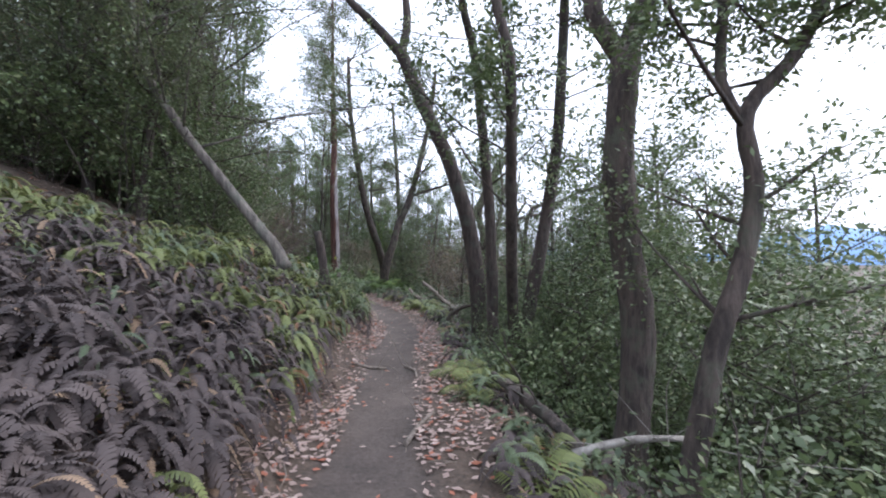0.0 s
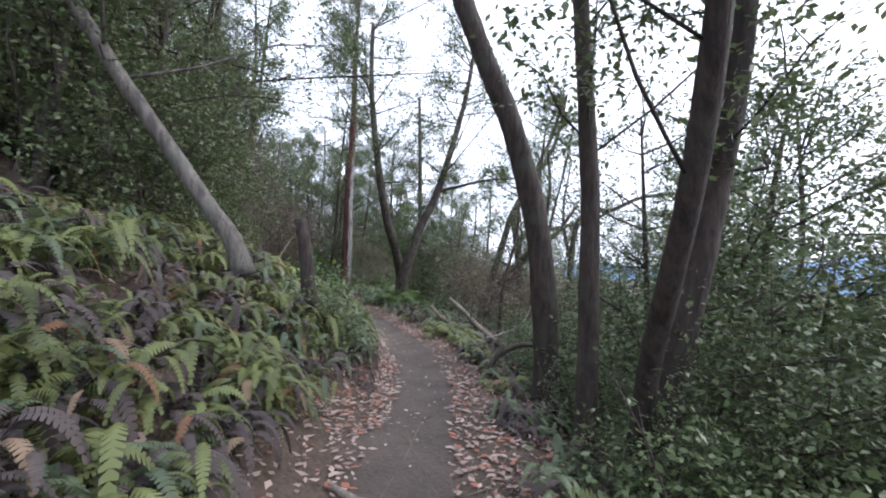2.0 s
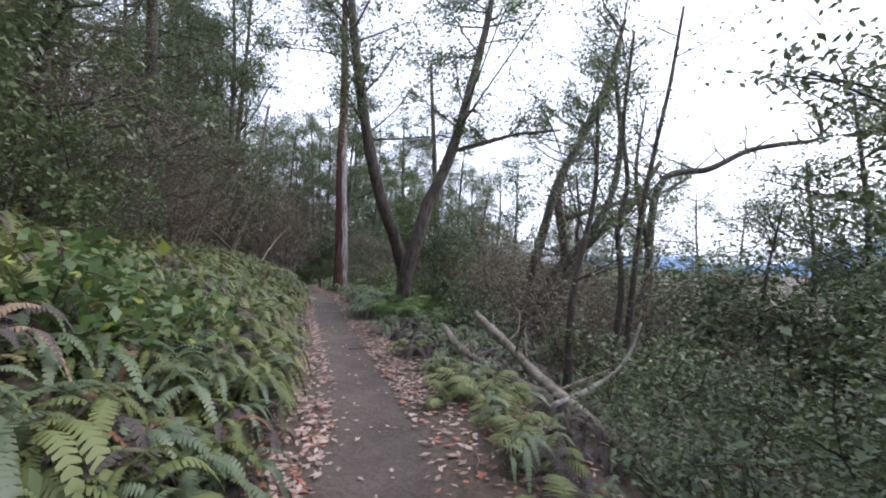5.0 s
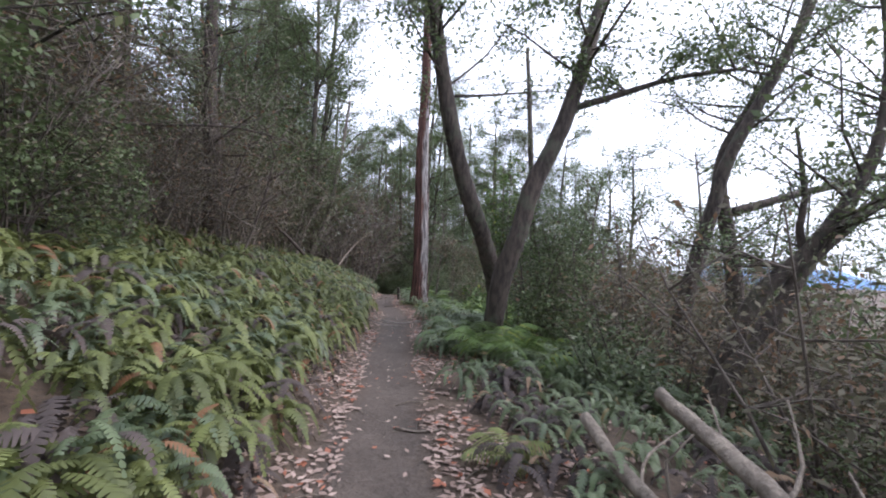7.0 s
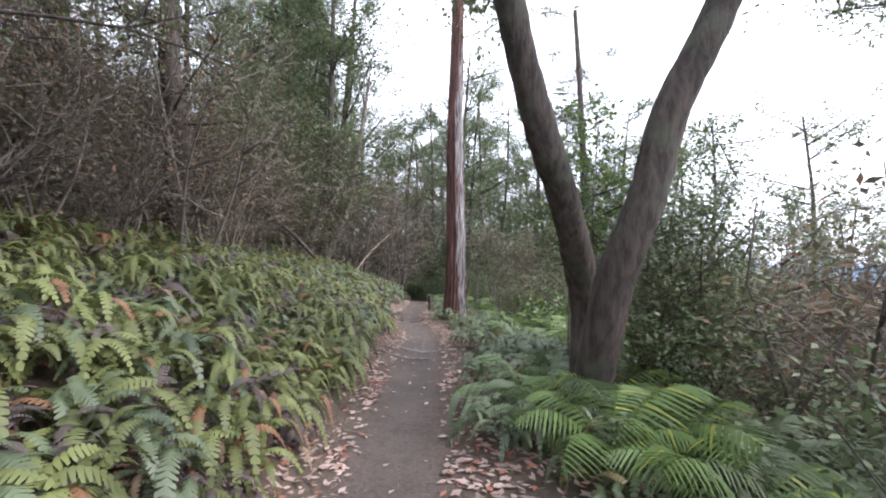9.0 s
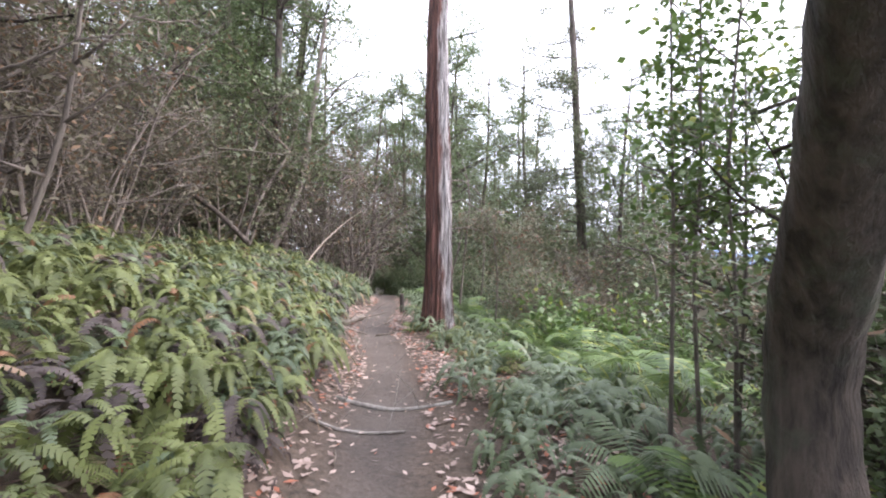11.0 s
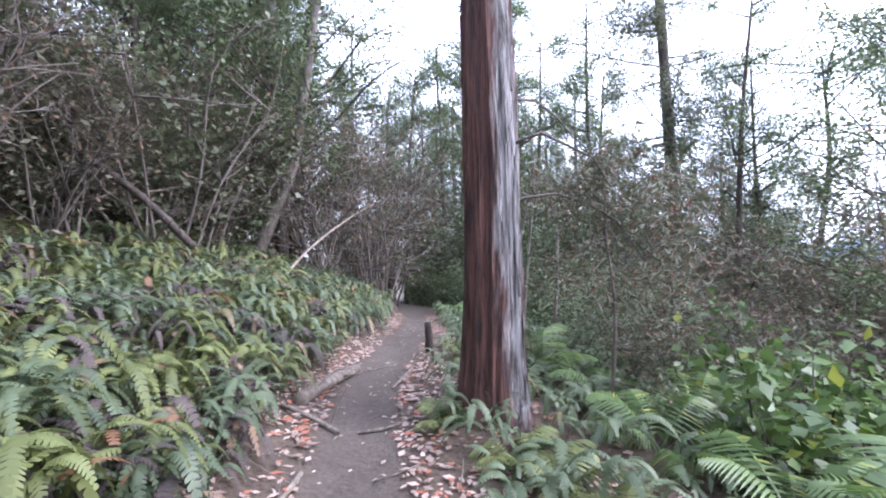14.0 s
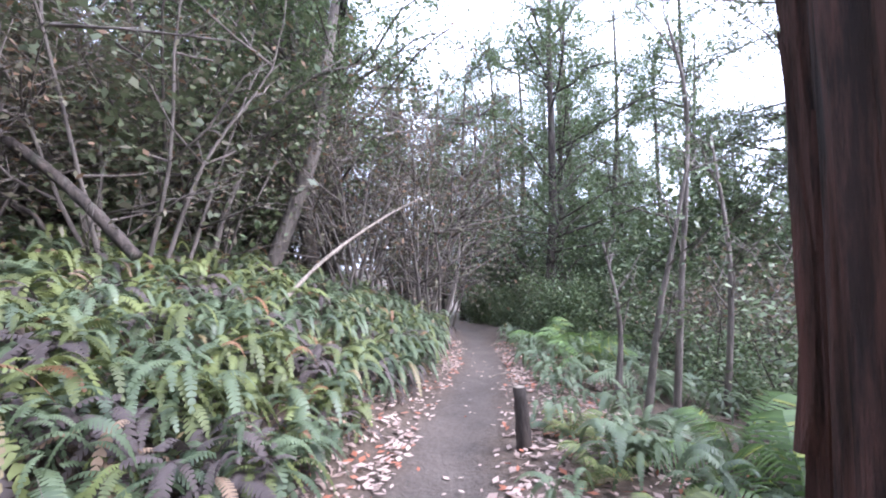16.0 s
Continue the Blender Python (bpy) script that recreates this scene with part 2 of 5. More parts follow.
def grid_mesh(name, blocks, faces, mat):
    """A mesh of many copies of one small shape: blocks is (copies, verts, 3), faces those of one copy (all quads)."""
    n, k, _ = blocks.shape
    f = np.asarray(faces, np.int32)
    idx = (f[None] + (np.arange(n, dtype=np.int32) * k)[:, None, None]).reshape(-1)
    me = bpy.data.meshes.new(name)
    me.vertices.add(n * k)
    me.vertices.foreach_set("co", blocks.astype(np.float32).ravel())
    me.loops.add(len(idx))
    me.loops.foreach_set("vertex_index", idx)
    me.polygons.add(len(idx) // 4)
    me.polygons.foreach_set("loop_start", np.arange(len(idx) // 4, dtype=np.int32) * 4)
    me.materials.append(mat)
    me.update(calc_edges=True)
    return me


def thing(name, at, label, category, group="", kind=""):
    ob = new(name)
    ob.location = at
    return tagged(ob, label, category, group, kind)


def part(name, me, parent, label="", kind=""):
    ob = new(name, me)
    ob.parent = parent
    return tagged(ob, label, kind=kind)


class Wood:
    """Gathers tapered round stems into one mesh."""

    def __init__(self, seed):
        self.v, self.f, self.rng = [], [], np.random.RandomState(seed)

    def stem(self, pts, r0, r1, sides=8, rough=0.06, flare=0.0, step=0.3):
        line = smooth_line(np.asarray(pts, float), step)
        n = len(line)
        base = len(self.v)
        phase = self.rng.rand(sides) * 6.28
        up = None
        for i, p in enumerate(line):
            d = line[min(i + 1, n - 1)] - line[max(i - 1, 0)]
            d = d / (np.linalg.norm(d) + 1e-9)
            ref = np.array([1.0, 0, 0]) if abs(d[0]) < 0.8 else np.array([0, 1.0, 0])
            if up is None:
                up = np.cross(d, ref)
            up = up - d * np.dot(up, d)
            up /= np.linalg.norm(up) + 1e-9
            side = np.cross(d, up)
            k = i / max(n - 1, 1)
            r = r0 + (r1 - r0) * k
            r *= 1 + flare * max(0.0, 1 - k * n * step / 0.6) ** 2
            for j in range(sides):
                a = 6.2832 * j / sides
                rr = r * (1 + rough * math.sin(3.1 * i + phase[j]) + rough * math.sin(phase[j] * 3 + i * 0.7))
                self.v.append(tuple(p + rr * (math.cos(a) * up + math.sin(a) * side)))
        for i in range(n - 1):
            for j in range(sides):
                a, b = base + i * sides + j, base + i * sides + (j + 1) % sides
                self.f.append((a, b, b + sides, a + sides))
        self.f.append(tuple(base + j for j in reversed(range(sides))))
        self.f.append(tuple(base + (n - 1) * sides + j for j in range(sides)))
        return line

    def twig(self, a, b, r):
        """A thin three-sided spike."""
        o = len(self.v)
        for k in (0.0, 2.1, 4.2):
            self.v.append((a[0] + r * math.cos(k), a[1] + r * math.sin(k), a[2] + r * math.cos(k * 2)))
        self.v.append(tuple(b))
        self.f += [(o, o + 1, o + 3), (o + 1, o + 2, o + 3), (o + 2, o, o + 3)]

    def mesh(self, name, mat):
        return mesh_of(name, self.v, self.f, mat)


def unit(a):
    return a / (np.linalg.norm(a, axis=-1, keepdims=True) + 1e-9)


def leaves(anchors, rng, each, spread, size, droop=0.35, narrow=0.45):
    """Corners of small folded leaves scattered round the anchors."""
    a = np.repeat(np.asarray(anchors, float).reshape(-1, 3), each, axis=0)
    n = len(a)
    c = a + rng.normal(size=(n, 3)) * spread
    d = rng.normal(size=(n, 3))
    d[:, 2] = d[:, 2] * 0.5 - droop
    d = unit(d)
    s = unit(np.cross(d, rng.normal(size=(n, 3)) * 0.6 + np.array([0, 0, 1.0])))
    nrm = np.cross(s, d)
    l = size * (0.65 + 0.7 * rng.rand(n, 1))
    w = l * narrow * (0.8 + 0.4 * rng.rand(n, 1))
    mid = c + d * l * 0.45
    return np.stack([c, mid + s * w * 0.5 + nrm * w * 0.12, c + d * l, mid - s * w * 0.5 + nrm * w * 0.12], 1).reshape(-1, 3)


def clear_of_trail(p, near=1.1, high=2.9):
    """Which places hang clear of the walker."""
    p = np.asarray(p, float).reshape(-1, 3)
    return (np.abs(across(p[:, 0], p[:, 1])) > near) | (p[:, 2] > high)


def limbs(wood, line, rng, count, first, length, rise, r, twigs=4, spread=1.0, twig_len=0.35, offset=(0, 0, 0)):
    """Grows branches with twigs along a stem; returns the twig places on which leaves sit."""
    spots = []
    off = np.array(offset, float)
    for _ in range(count):
        k = first + (1 - first) * rng.rand()
        p = line[min(int(k * (len(line) - 1)), len(line) - 1)]
        a = rng.rand() * 6.283
        d = np.array([math.cos(a) * spread, math.sin(a) * spread, rise * (0.4 + rng.rand())])
        d /= np.linalg.norm(d)
        ll = length * (0.5 + 0.7 * rng.rand()) * (1.15 - 0.5 * k)
        bend = rng.normal(size=3) * 0.22 * ll
        pts = [p, p + d * ll * 0.35 + bend * 0.3, p + d * ll * 0.7 + bend * 0.8 + np.array([0, 0, 0.05 * ll]), p + d * ll + bend]
        if not clear_of_trail(np.array(pts[2:]) + off, 1.2).all():
            continue
        b = wood.stem(pts, r, r * 0.3, 4, 0.08, 0, 0.45)
        for _ in range(twigs):
            q = b[int((0.3 + 0.7 * rng.rand()) * (len(b) - 1))]
            e = d + rng.normal(size=3) * 0.7
            e /= np.linalg.norm(e)
            tl = ll * twig_len * (0.6 + 0.8 * rng.rand())
            mid = q + e * tl * 0.5 + rng.normal(size=3) * 0.06 * tl
            end = q + e * tl + rng.normal(size=3) * 0.1 * tl
            if not clear_of_trail(np.array([end]) + off, 1.2).all():
                continue
            wood.twig(q, mid + (end - mid) * 0.4, r * 0.35)
            wood.twig(mid, end, r * 0.22)
            for s in (0.4, 0.6, 0.8, 1.0):
                spots.append(q + (end - q) * s + rng.normal(size=3) * 0.05)
    return spots


def tree(name, base, label, stems, seed, bark, leaf, crown=None, category="tree", group="", sides=14, flare=0.35):
    """A tree in its true place. stems: (points in the world, radius at foot, radius at top, how its branches grow or None)."""
    root = thing(name, base, label, category, group)
    rng = np.random.RandomState(seed)
    o = np.array(base, float)
    spots = []
    twig = Wood(seed + 1)
    for i, (pts, r0, r1, grow) in enumerate(stems):
        w = Wood(seed + 10 + i)
        line = w.stem(np.array(pts, float) - o, r0, r1, sides, 0.045, flare if i == 0 else 0.0, 0.14)
        part("trunk" if i == 0 else "limb", w.mesh("trunk" if i == 0 else "limb", bark), root)
        if grow:
            spots += limbs(twig, line, rng, offset=o, **grow)
    if twig.v:
        part("branchwork", twig.mesh("branchwork", bark), root, kind="stuff")
    if crown and spots:
        spots = np.array(spots)
        v = leaves(spots, rng, **crown)
        keep = clear_of_trail(v.reshape(-1, 4, 3)[:, 0] + o, 1.0)
        part("crown", quads_mesh("crown", v.reshape(-1, 4, 3)[keep].reshape(-1, 3), leaf), root)
    return root


# ---- the ground, one sheet to the horizon ----
def spaced(lo, hi, step, far):
    mid = np.arange(lo, hi + step / 2, step)
    grow = step * np.cumsum(1.22 ** np.arange(1, 60))
    grow = grow[grow < far]
    return np.concatenate([(lo - grow)[::-1], mid, hi + grow])


def build_ground():
    xs, ys = spaced(-13.0, 4.0, 0.13, 4500), spaced(-2.5, 30.0, 0.13, 4500)
    gx, gy = np.meshgrid(xs, ys)
    x, y = gx.ravel(), gy.ravel()
    u = across(x, y)
    z = land(x, y, u)
    nx, ny = len(xs), len(ys)
    i = np.arange(nx * ny).reshape(ny, nx)
    f = np.stack([i[:-1, :-1], i[:-1, 1:], i[1:, 1:], i[1:, :-1]], -1).reshape(-1, 4)
    me = grid_mesh("ground", np.stack([x, y, z], 1)[None], f, MAT_GROUND)
    me.polygons.foreach_set("use_smooth", [True] * len(me.polygons))
    edge = np.interp(y, [0, 12, 16], [0.47, 0.46, 0.36]) + 0.11 * wave(x * 1.3, y * 1.3)
    soil = np.clip((edge - np.abs(u + 0.02)) / 0.16, 0, 1)
    a = me.attributes.new("trodden", "FLOAT", "POINT")
    a.data.foreach_set("value", soil.astype(np.float32))
    return tagged(new("ground", me), "bare brown trail and leaf-strewn wooded hillside", "ground", kind="structure")


build_ground()


def build_hills():
    """A low range beyond the valley, its distance haze painted in as blue."""
    verts, faces = [], []
    n = 90
    for i in range(n + 1):
        a = radians(-75 + 150 * i / n)
        h = 70 + 45 * math.sin(i * 0.21) + 26 * math.sin(i * 0.53 + 1) + 9 * math.sin(i * 1.7)
        for r, z in ((1500, -100), (1750, h * 0.55 - 10), (2000, h - 10), (2300, -100)):
            verts.append((r * math.cos(a), r * math.sin(a) * 1.0 + 200, z))
    for i in range(n):
        for j in range(3):
            p = i * 4 + j
            faces.append((p, p + 4, p + 5, p + 1))
    tagged(new("backdrop_hills", mesh_of("backdrop_hills", verts, faces, MAT_HILL_HAZE)), "hazy blue mountain range across the valley", "mountains", kind="structure")


build_hills()

# ---- the trees that stand by the trail ----
EVERGREEN = dict(each=13, spread=0.12, size=0.065, narrow=0.5)

# two stems from one foot beside the trail
tree("twin_stemmed_tree", (-2.43, 17.15, -0.1), "twin-stemmed brown evergreen oak rising from ferns beside the trail", [
    ([(-2.43, 17.2, -0.2), (-2.46, 17.42, 0.45), (-2.48, 17.45, 1.0), (-2.54, 17.13, 1.5), (-2.64, 16.76, 2.0), (-2.74, 16.52, 2.35), (-2.90, 16.25, 3.0), (-3.05, 16.05, 3.8), (-3.3, 16.0, 5.2), (-3.6, 16.2, 7.2), (-3.7, 16.3, 9.2)],
     0.165, 0.06, dict(count=24, first=0.42, length=3.2, rise=0.6, r=0.026, twigs=9)),
    ([(-2.43, 17.1, -0.1), (-2.37, 16.82, 0.3), (-2.32, 16.69, 0.6), (-2.26, 16.62, 0.9), (-2.20, 16.58, 1.2), (-1.98, 16.55, 1.85), (-1.80, 16.58, 2.55), (-1.50, 16.65, 3.25), (-1.25, 16.75, 3.95), (-0.9, 17.0, 5.4), (-0.5, 17.3, 7.4), (-0.3, 17.5, 9.2)],
     0.17, 0.06, dict(count=24, first=0.45, length=3.2, rise=0.6, r=0.026, twigs=9)),
    ([(-1.27, 16.75, 3.85), (-0.65, 16.9, 4.05), (0.25, 17.1, 4.35), (1.25, 17.3, 4.5)], 0.06, 0.025, dict(count=5, first=0.3, length=1.4, rise=0.5, r=0.02, twigs=9)),
], 3, MAT_BARK, MAT_LEAF, dict(each=13, spread=0.12, size=0.075, narrow=0.5))

# slim trunks on the edge of the slope near the start
SLIM = dict(count=17, first=0.3, length=1.6, rise=0.5, r=0.014, twigs=9)
tree("leaning_tree", (0.72, 8.0, -0.2), "tall dark trunk leaning over the trail and forking high up", [
    ([(0.74, 8.0, -0.25), (0.55, 8.0, 1.68), (0.17, 8.0, 3.08), (-0.31, 8.0, 4.17), (-0.82, 8.0, 5.37)], 0.16, 0.12, None),
    ([(-0.80, 8.0, 5.3), (-1.35, 8.0, 5.91), (-1.89, 8.0, 6.46), (-2.7, 8.1, 7.8)], 0.10, 0.04, dict(count=6, first=0.4, length=1.8, rise=0.8, r=0.022, twigs=7)),
    ([(-0.80, 8.0, 5.3), (-0.69, 8.0, 5.91), (-0.75, 8.0, 6.79), (-0.8, 8.0, 8.6)], 0.09, 0.03, dict(count=6, first=0.4, length=1.6, rise=0.8, r=0.022, twigs=7)),
], 11, MAT_BARK_DARK, MAT_LEAF, dict(each=8, spread=0.10, size=0.078, narrow=0.5), "tree", "slim trunks by the trail")
tree("slim_tree", (0.8, 6.75, -0.2), "slim straight dark trunk at the edge of the slope", [
    ([(0.81, 6.75, -0.3), (0.76, 6.75, 1.91), (0.65, 6.75, 3.28), (0.51, 6.75, 4.66), (0.28, 6.75, 5.77), (0.1, 6.75, 8.0)], 0.10, 0.05, SLIM)],
    21, MAT_BARK_DARK, MAT_LEAF, dict(each=8, spread=0.10, size=0.078, narrow=0.5), "tree", "slim trunks by the trail")
tree("slim_tree", (1.06, 6.3, -0.4), "slim dark trunk with a kink high up", [
    ([(1.08, 6.4, -0.5), (0.985, 5.97, 0.71), (0.885, 5.43, 1.57), (0.83, 5.1, 2.24), (0.80, 4.9, 3.04), (0.78, 4.85, 3.75), (0.7, 4.85, 4.05), (0.6, 4.9, 4.7), (0.55, 5.0, 6.8)], 0.085, 0.045, SLIM)],
    22, MAT_BARK_DARK, MAT_LEAF, dict(each=8, spread=0.10, size=0.078, narrow=0.5), "tree", "slim trunks by the trail")
tree("slim_tree", (1.2, 6.15, -0.4), "slim dark trunk curving outward from the cluster", [
    ([(1.12, 6.15, -0.5), (1.24, 6.15, 0.55), (1.46, 6.15, 1.7), (1.67, 6.15, 3.03), (1.76, 6.15, 4.37), (1.81, 6.15, 5.55), (1.9, 6.2, 7.8)], 0.11, 0.05, SLIM)],
    23, MAT_BARK_DARK, MAT_LEAF, dict(each=8, spread=0.10, size=0.078, narrow=0.5), "tree", "slim trunks by the trail")
tree("forked_tree", (1.66, 3.8, -0.6), "thick brown trunk that forks overhead beside the slope", [
    ([(1.64, 3.8, -0.7), (1.76, 3.8, 0.68), (1.66, 3.8, 1.44), (1.59, 3.8, 2.21), (1.62, 3.8, 2.72), (1.67, 3.8, 3.29)], 0.15, 0.13, None),
    ([(1.66, 3.8, 3.2), (1.45, 3.8, 3.5), (1.35, 3.8, 3.87), (1.4, 3.9, 5.4), (1.3, 4.2, 6.5)], 0.09, 0.04, dict(count=3, first=0.6, length=1.5, rise=0.9, r=0.022, twigs=6)),
    ([(1.67, 3.8, 3.2), (1.78, 3.8, 3.61), (1.99, 3.8, 3.97), (2.6, 3.9, 5.2), (3.1, 4.2, 6.2)], 0.10, 0.04, dict(count=5, first=0.55, length=1.6, rise=0.8, r=0.022, twigs=7)),
], 31, MAT_BARK, MAT_LEAF, dict(each=18, spread=0.11, size=0.055, narrow=0.5))
tree("crooked_tree", (1.56, 2.8, -0.4), "crooked slim trunk with leafy boughs on the slope", [
    ([(1.55, 2.8, -0.5), (1.78, 2.8, 0.69), (1.98, 2.8, 1.32), (2.08, 2.8, 1.89), (2.03, 2.8, 2.38), (2.32, 2.8, 2.72), (2.53, 2.8, 3.07), (3.1, 3.1, 3.9)], 0.085, 0.03,
     dict(count=16, first=0.3, length=1.6, rise=0.45, r=0.018, twigs=8)),
    ([(2.03, 2.8, 2.3), (1.9, 2.85, 2.6), (1.95, 2.9, 3.2), (2.1, 3.2, 4.2)], 0.04, 0.02, dict(count=6, first=0.3, length=1.2, rise=0.5, r=0.015, twigs=7)),
], 41, MAT_BARK, MAT_LEAF, dict(each=20, spread=0.10, size=0.052, narrow=0.5))

# the bank above the start
tree("leaning_tree", (-2.9, 7.37, 1.2), "pale curved trunk leaning steeply up the bank", [
    ([(-2.78, 7.38, 1.2), (-2.94, 7.36, 1.6), (-3.21, 7.35, 1.91), (-3.66, 7.32, 2.51), (-4.2, 7.29, 3.19), (-4.59, 7.27, 3.72), (-4.98, 7.25, 4.3), (-5.31, 7.24, 5.11), (-5.5, 7.2, 6.6)],
     0.10, 0.05, dict(count=16, first=0.35, length=2.2, rise=0.5, r=0.025, twigs=8))], 51, MAT_BARK_GREY, MAT_LEAF_DARK, EVERGREEN)
tree("bank_tree", (-5.09, 8.15, 2.0), "dark crooked trunk on the bank above the trail", [
    ([(-5.05, 8.15, 1.7), (-5.26, 8.14, 3.09), (-5.65, 8.12, 4.1), (-5.95, 8.1, 4.96), (-6.16, 8.09, 5.73), (-6.4, 8.1, 8.0)], 0.10, 0.04,
     dict(count=12, first=0.3, length=2.0, rise=0.5, r=0.025, twigs=8))], 52, MAT_BARK_DARK, MAT_LEAF_DARK, EVERGREEN)
tree("bank_tree", (-6.3, 8.88, 2.4), "dark slim trunk among brush on the bank", [
    ([(-6.3, 8.88, 2.2), (-6.67, 8.87, 3.57), (-6.83, 8.86, 4.73), (-7.29, 8.83, 6.08), (-7.4, 8.8, 8.4)], 0.10, 0.04,
     dict(count=12, first=0.3, length=2.2, rise=0.5, r=0.025, twigs=8))], 53, MAT_BARK_DARK, MAT_LEAF_DARK, EVERGREEN)

# the slope beside the middle stretch
tree("bent_tree", (0.7, 18.6, -1.0), "bent bare trunk on the slope behind the fallen logs", [
    ([(0.6, 18.6, -1.3), (0.74, 18.63, 0.51), (1.21, 18.68, 2.52), (1.49, 18.71, 3.53), (2.11, 18.77, 4.83), (2.74, 18.83, 6.29), (3.23, 18.88, 8.05)], 0.17, 0.05,
     dict(count=18, first=0.5, length=2.4, rise=0.6, r=0.03, twigs=8))], 61, MAT_BARK, MAT_LEAF, dict(each=14, spread=0.13, size=0.065, narrow=0.5))
tree("bent_tree", (0.4, 15.9, -0.9), "leaning brown trunk with a swept top on the slope", [
    ([(0.3, 15.85, -1.2), (0.5, 15.9, -0.1), (0.93, 15.94, 1.06), (1.5, 16.0, 1.71), (2.08, 16.05, 2.68), (2.28, 16.08, 3.86), (2.16, 16.06, 5.26)], 0.12, 0.04,
     dict(count=18, first=0.4, length=1.8, rise=0.6, r=0.02, twigs=8))], 62, MAT_BARK, MAT_LEAF, dict(each=9, spread=0.12, size=0.06))
for i, pts in enumerate(([(1.2, 13.05, -0.6), (1.38, 13.07, 0.99), (1.32, 13.07, 1.8), (1.44, 13.08, 2.47), (1.37, 13.07, 3.29), (1.5, 13.1, 4.6)],
                         [(1.4, 13.08, -0.6), (1.61, 13.09, 1.8), (1.81, 13.11, 2.96), (2.0, 13.13, 3.85), (2.2, 13.2, 5.0)],
                         [(0.55, 12.45, -0.3), (0.60, 12.42, 1.0), (0.85, 12.5, 2.2), (0.9, 12.6, 3.4)])):
    tree("slim_tree", (pts[0][0], pts[0][1], -0.4), "slim brown sapling with thin bare branches on the slope", [
        (pts, 0.05, 0.02, dict(count=9, first=0.35, length=1.2, rise=0.8, r=0.012, twigs=8))], 65 + i, MAT_BARK, MAT_LEAF, dict(each=3, spread=0.16, size=0.065),
        "tree", "saplings on the slope")
tree("bare_tree", (3.3, 17.25, -2.0), "bare tree with long winding boughs against the sky", [
    ([(3.2, 17.2, -2.3), (3.3, 17.25, 1.0), (3.59, 17.31, 3.24), (4.74, 17.43, 3.63), (5.59, 17.51, 4.07), (6.43, 17.6, 4.27), (7.34, 17.69, 4.47), (7.16, 17.67, 5.27)], 0.13, 0.04,
     dict(count=14, first=0.45, length=1.7, rise=0.8, r=0.025, twigs=9)),
    ([(3.35, 17.28, 1.6), (3.0, 17.2, 3.4), (3.2, 17.2, 5.2)], 0.07, 0.02, dict(count=8, first=0.3, length=1.4, rise=0.8, r=0.02, twigs=8))],
    71, MAT_BARK, MAT_LEAF, dict(each=1, spread=0.1, size=0.05))
tree("slanting_tree", (0.65, 15.81, -0.5), "slanting forked trunk growing out over the slope", [
    ([(0.35, 15.7, -0.6), (0.65, 15.81, 0.22), (1.21, 15.98, 1.01), (1.52, 16.08, 1.56), (1.97, 16.22, 2.02), (2.61, 16.43, 2.59), (3.3, 16.6, 3.6)], 0.11, 0.05,
     dict(count=8, first=0.5, length=1.5, rise=0.7, r=0.02, twigs=8)),
    ([(1.5, 16.07, 1.5), (1.42, 16.05, 1.99), (1.48, 16.07, 2.33), (1.4, 16.1, 3.2)], 0.05, 0.02, dict(count=4, first=0.4, length=0.9, rise=0.8, r=0.014, twigs=7))],
    72, MAT_BARK, MAT_LEAF, dict(each=3, spread=0.18, size=0.07))
tree("bent_tree", (2.1, 20.36, -1.4), "tall curved trunk with a long level bough", [
    ([(2.2, 20.4, -1.8), (2.11, 20.36, 0.99), (1.98, 20.32, 2.06), (1.77, 20.25, 3.62), (2.38, 20.45, 4.99), (3.18, 20.7, 6.39), (3.51, 20.8, 7.4), (3.8, 20.9, 9.0)], 0.2, 0.06,
     dict(count=18, first=0.5, length=2.6, rise=0.6, r=0.03, twigs=9)),
    ([(2.0, 20.3, 2.7), (3.56, 20.82, 3.22), (5.15, 21.32, 3.65), (6.3, 21.6, 4.3)], 0.10, 0.04, dict(count=7, first=0.3, length=1.8, rise=0.7, r=0.022, twigs=8))],
    73, MAT_BARK, MAT_LEAF, dict(each=14, spread=0.13, size=0.065, narrow=0.5))


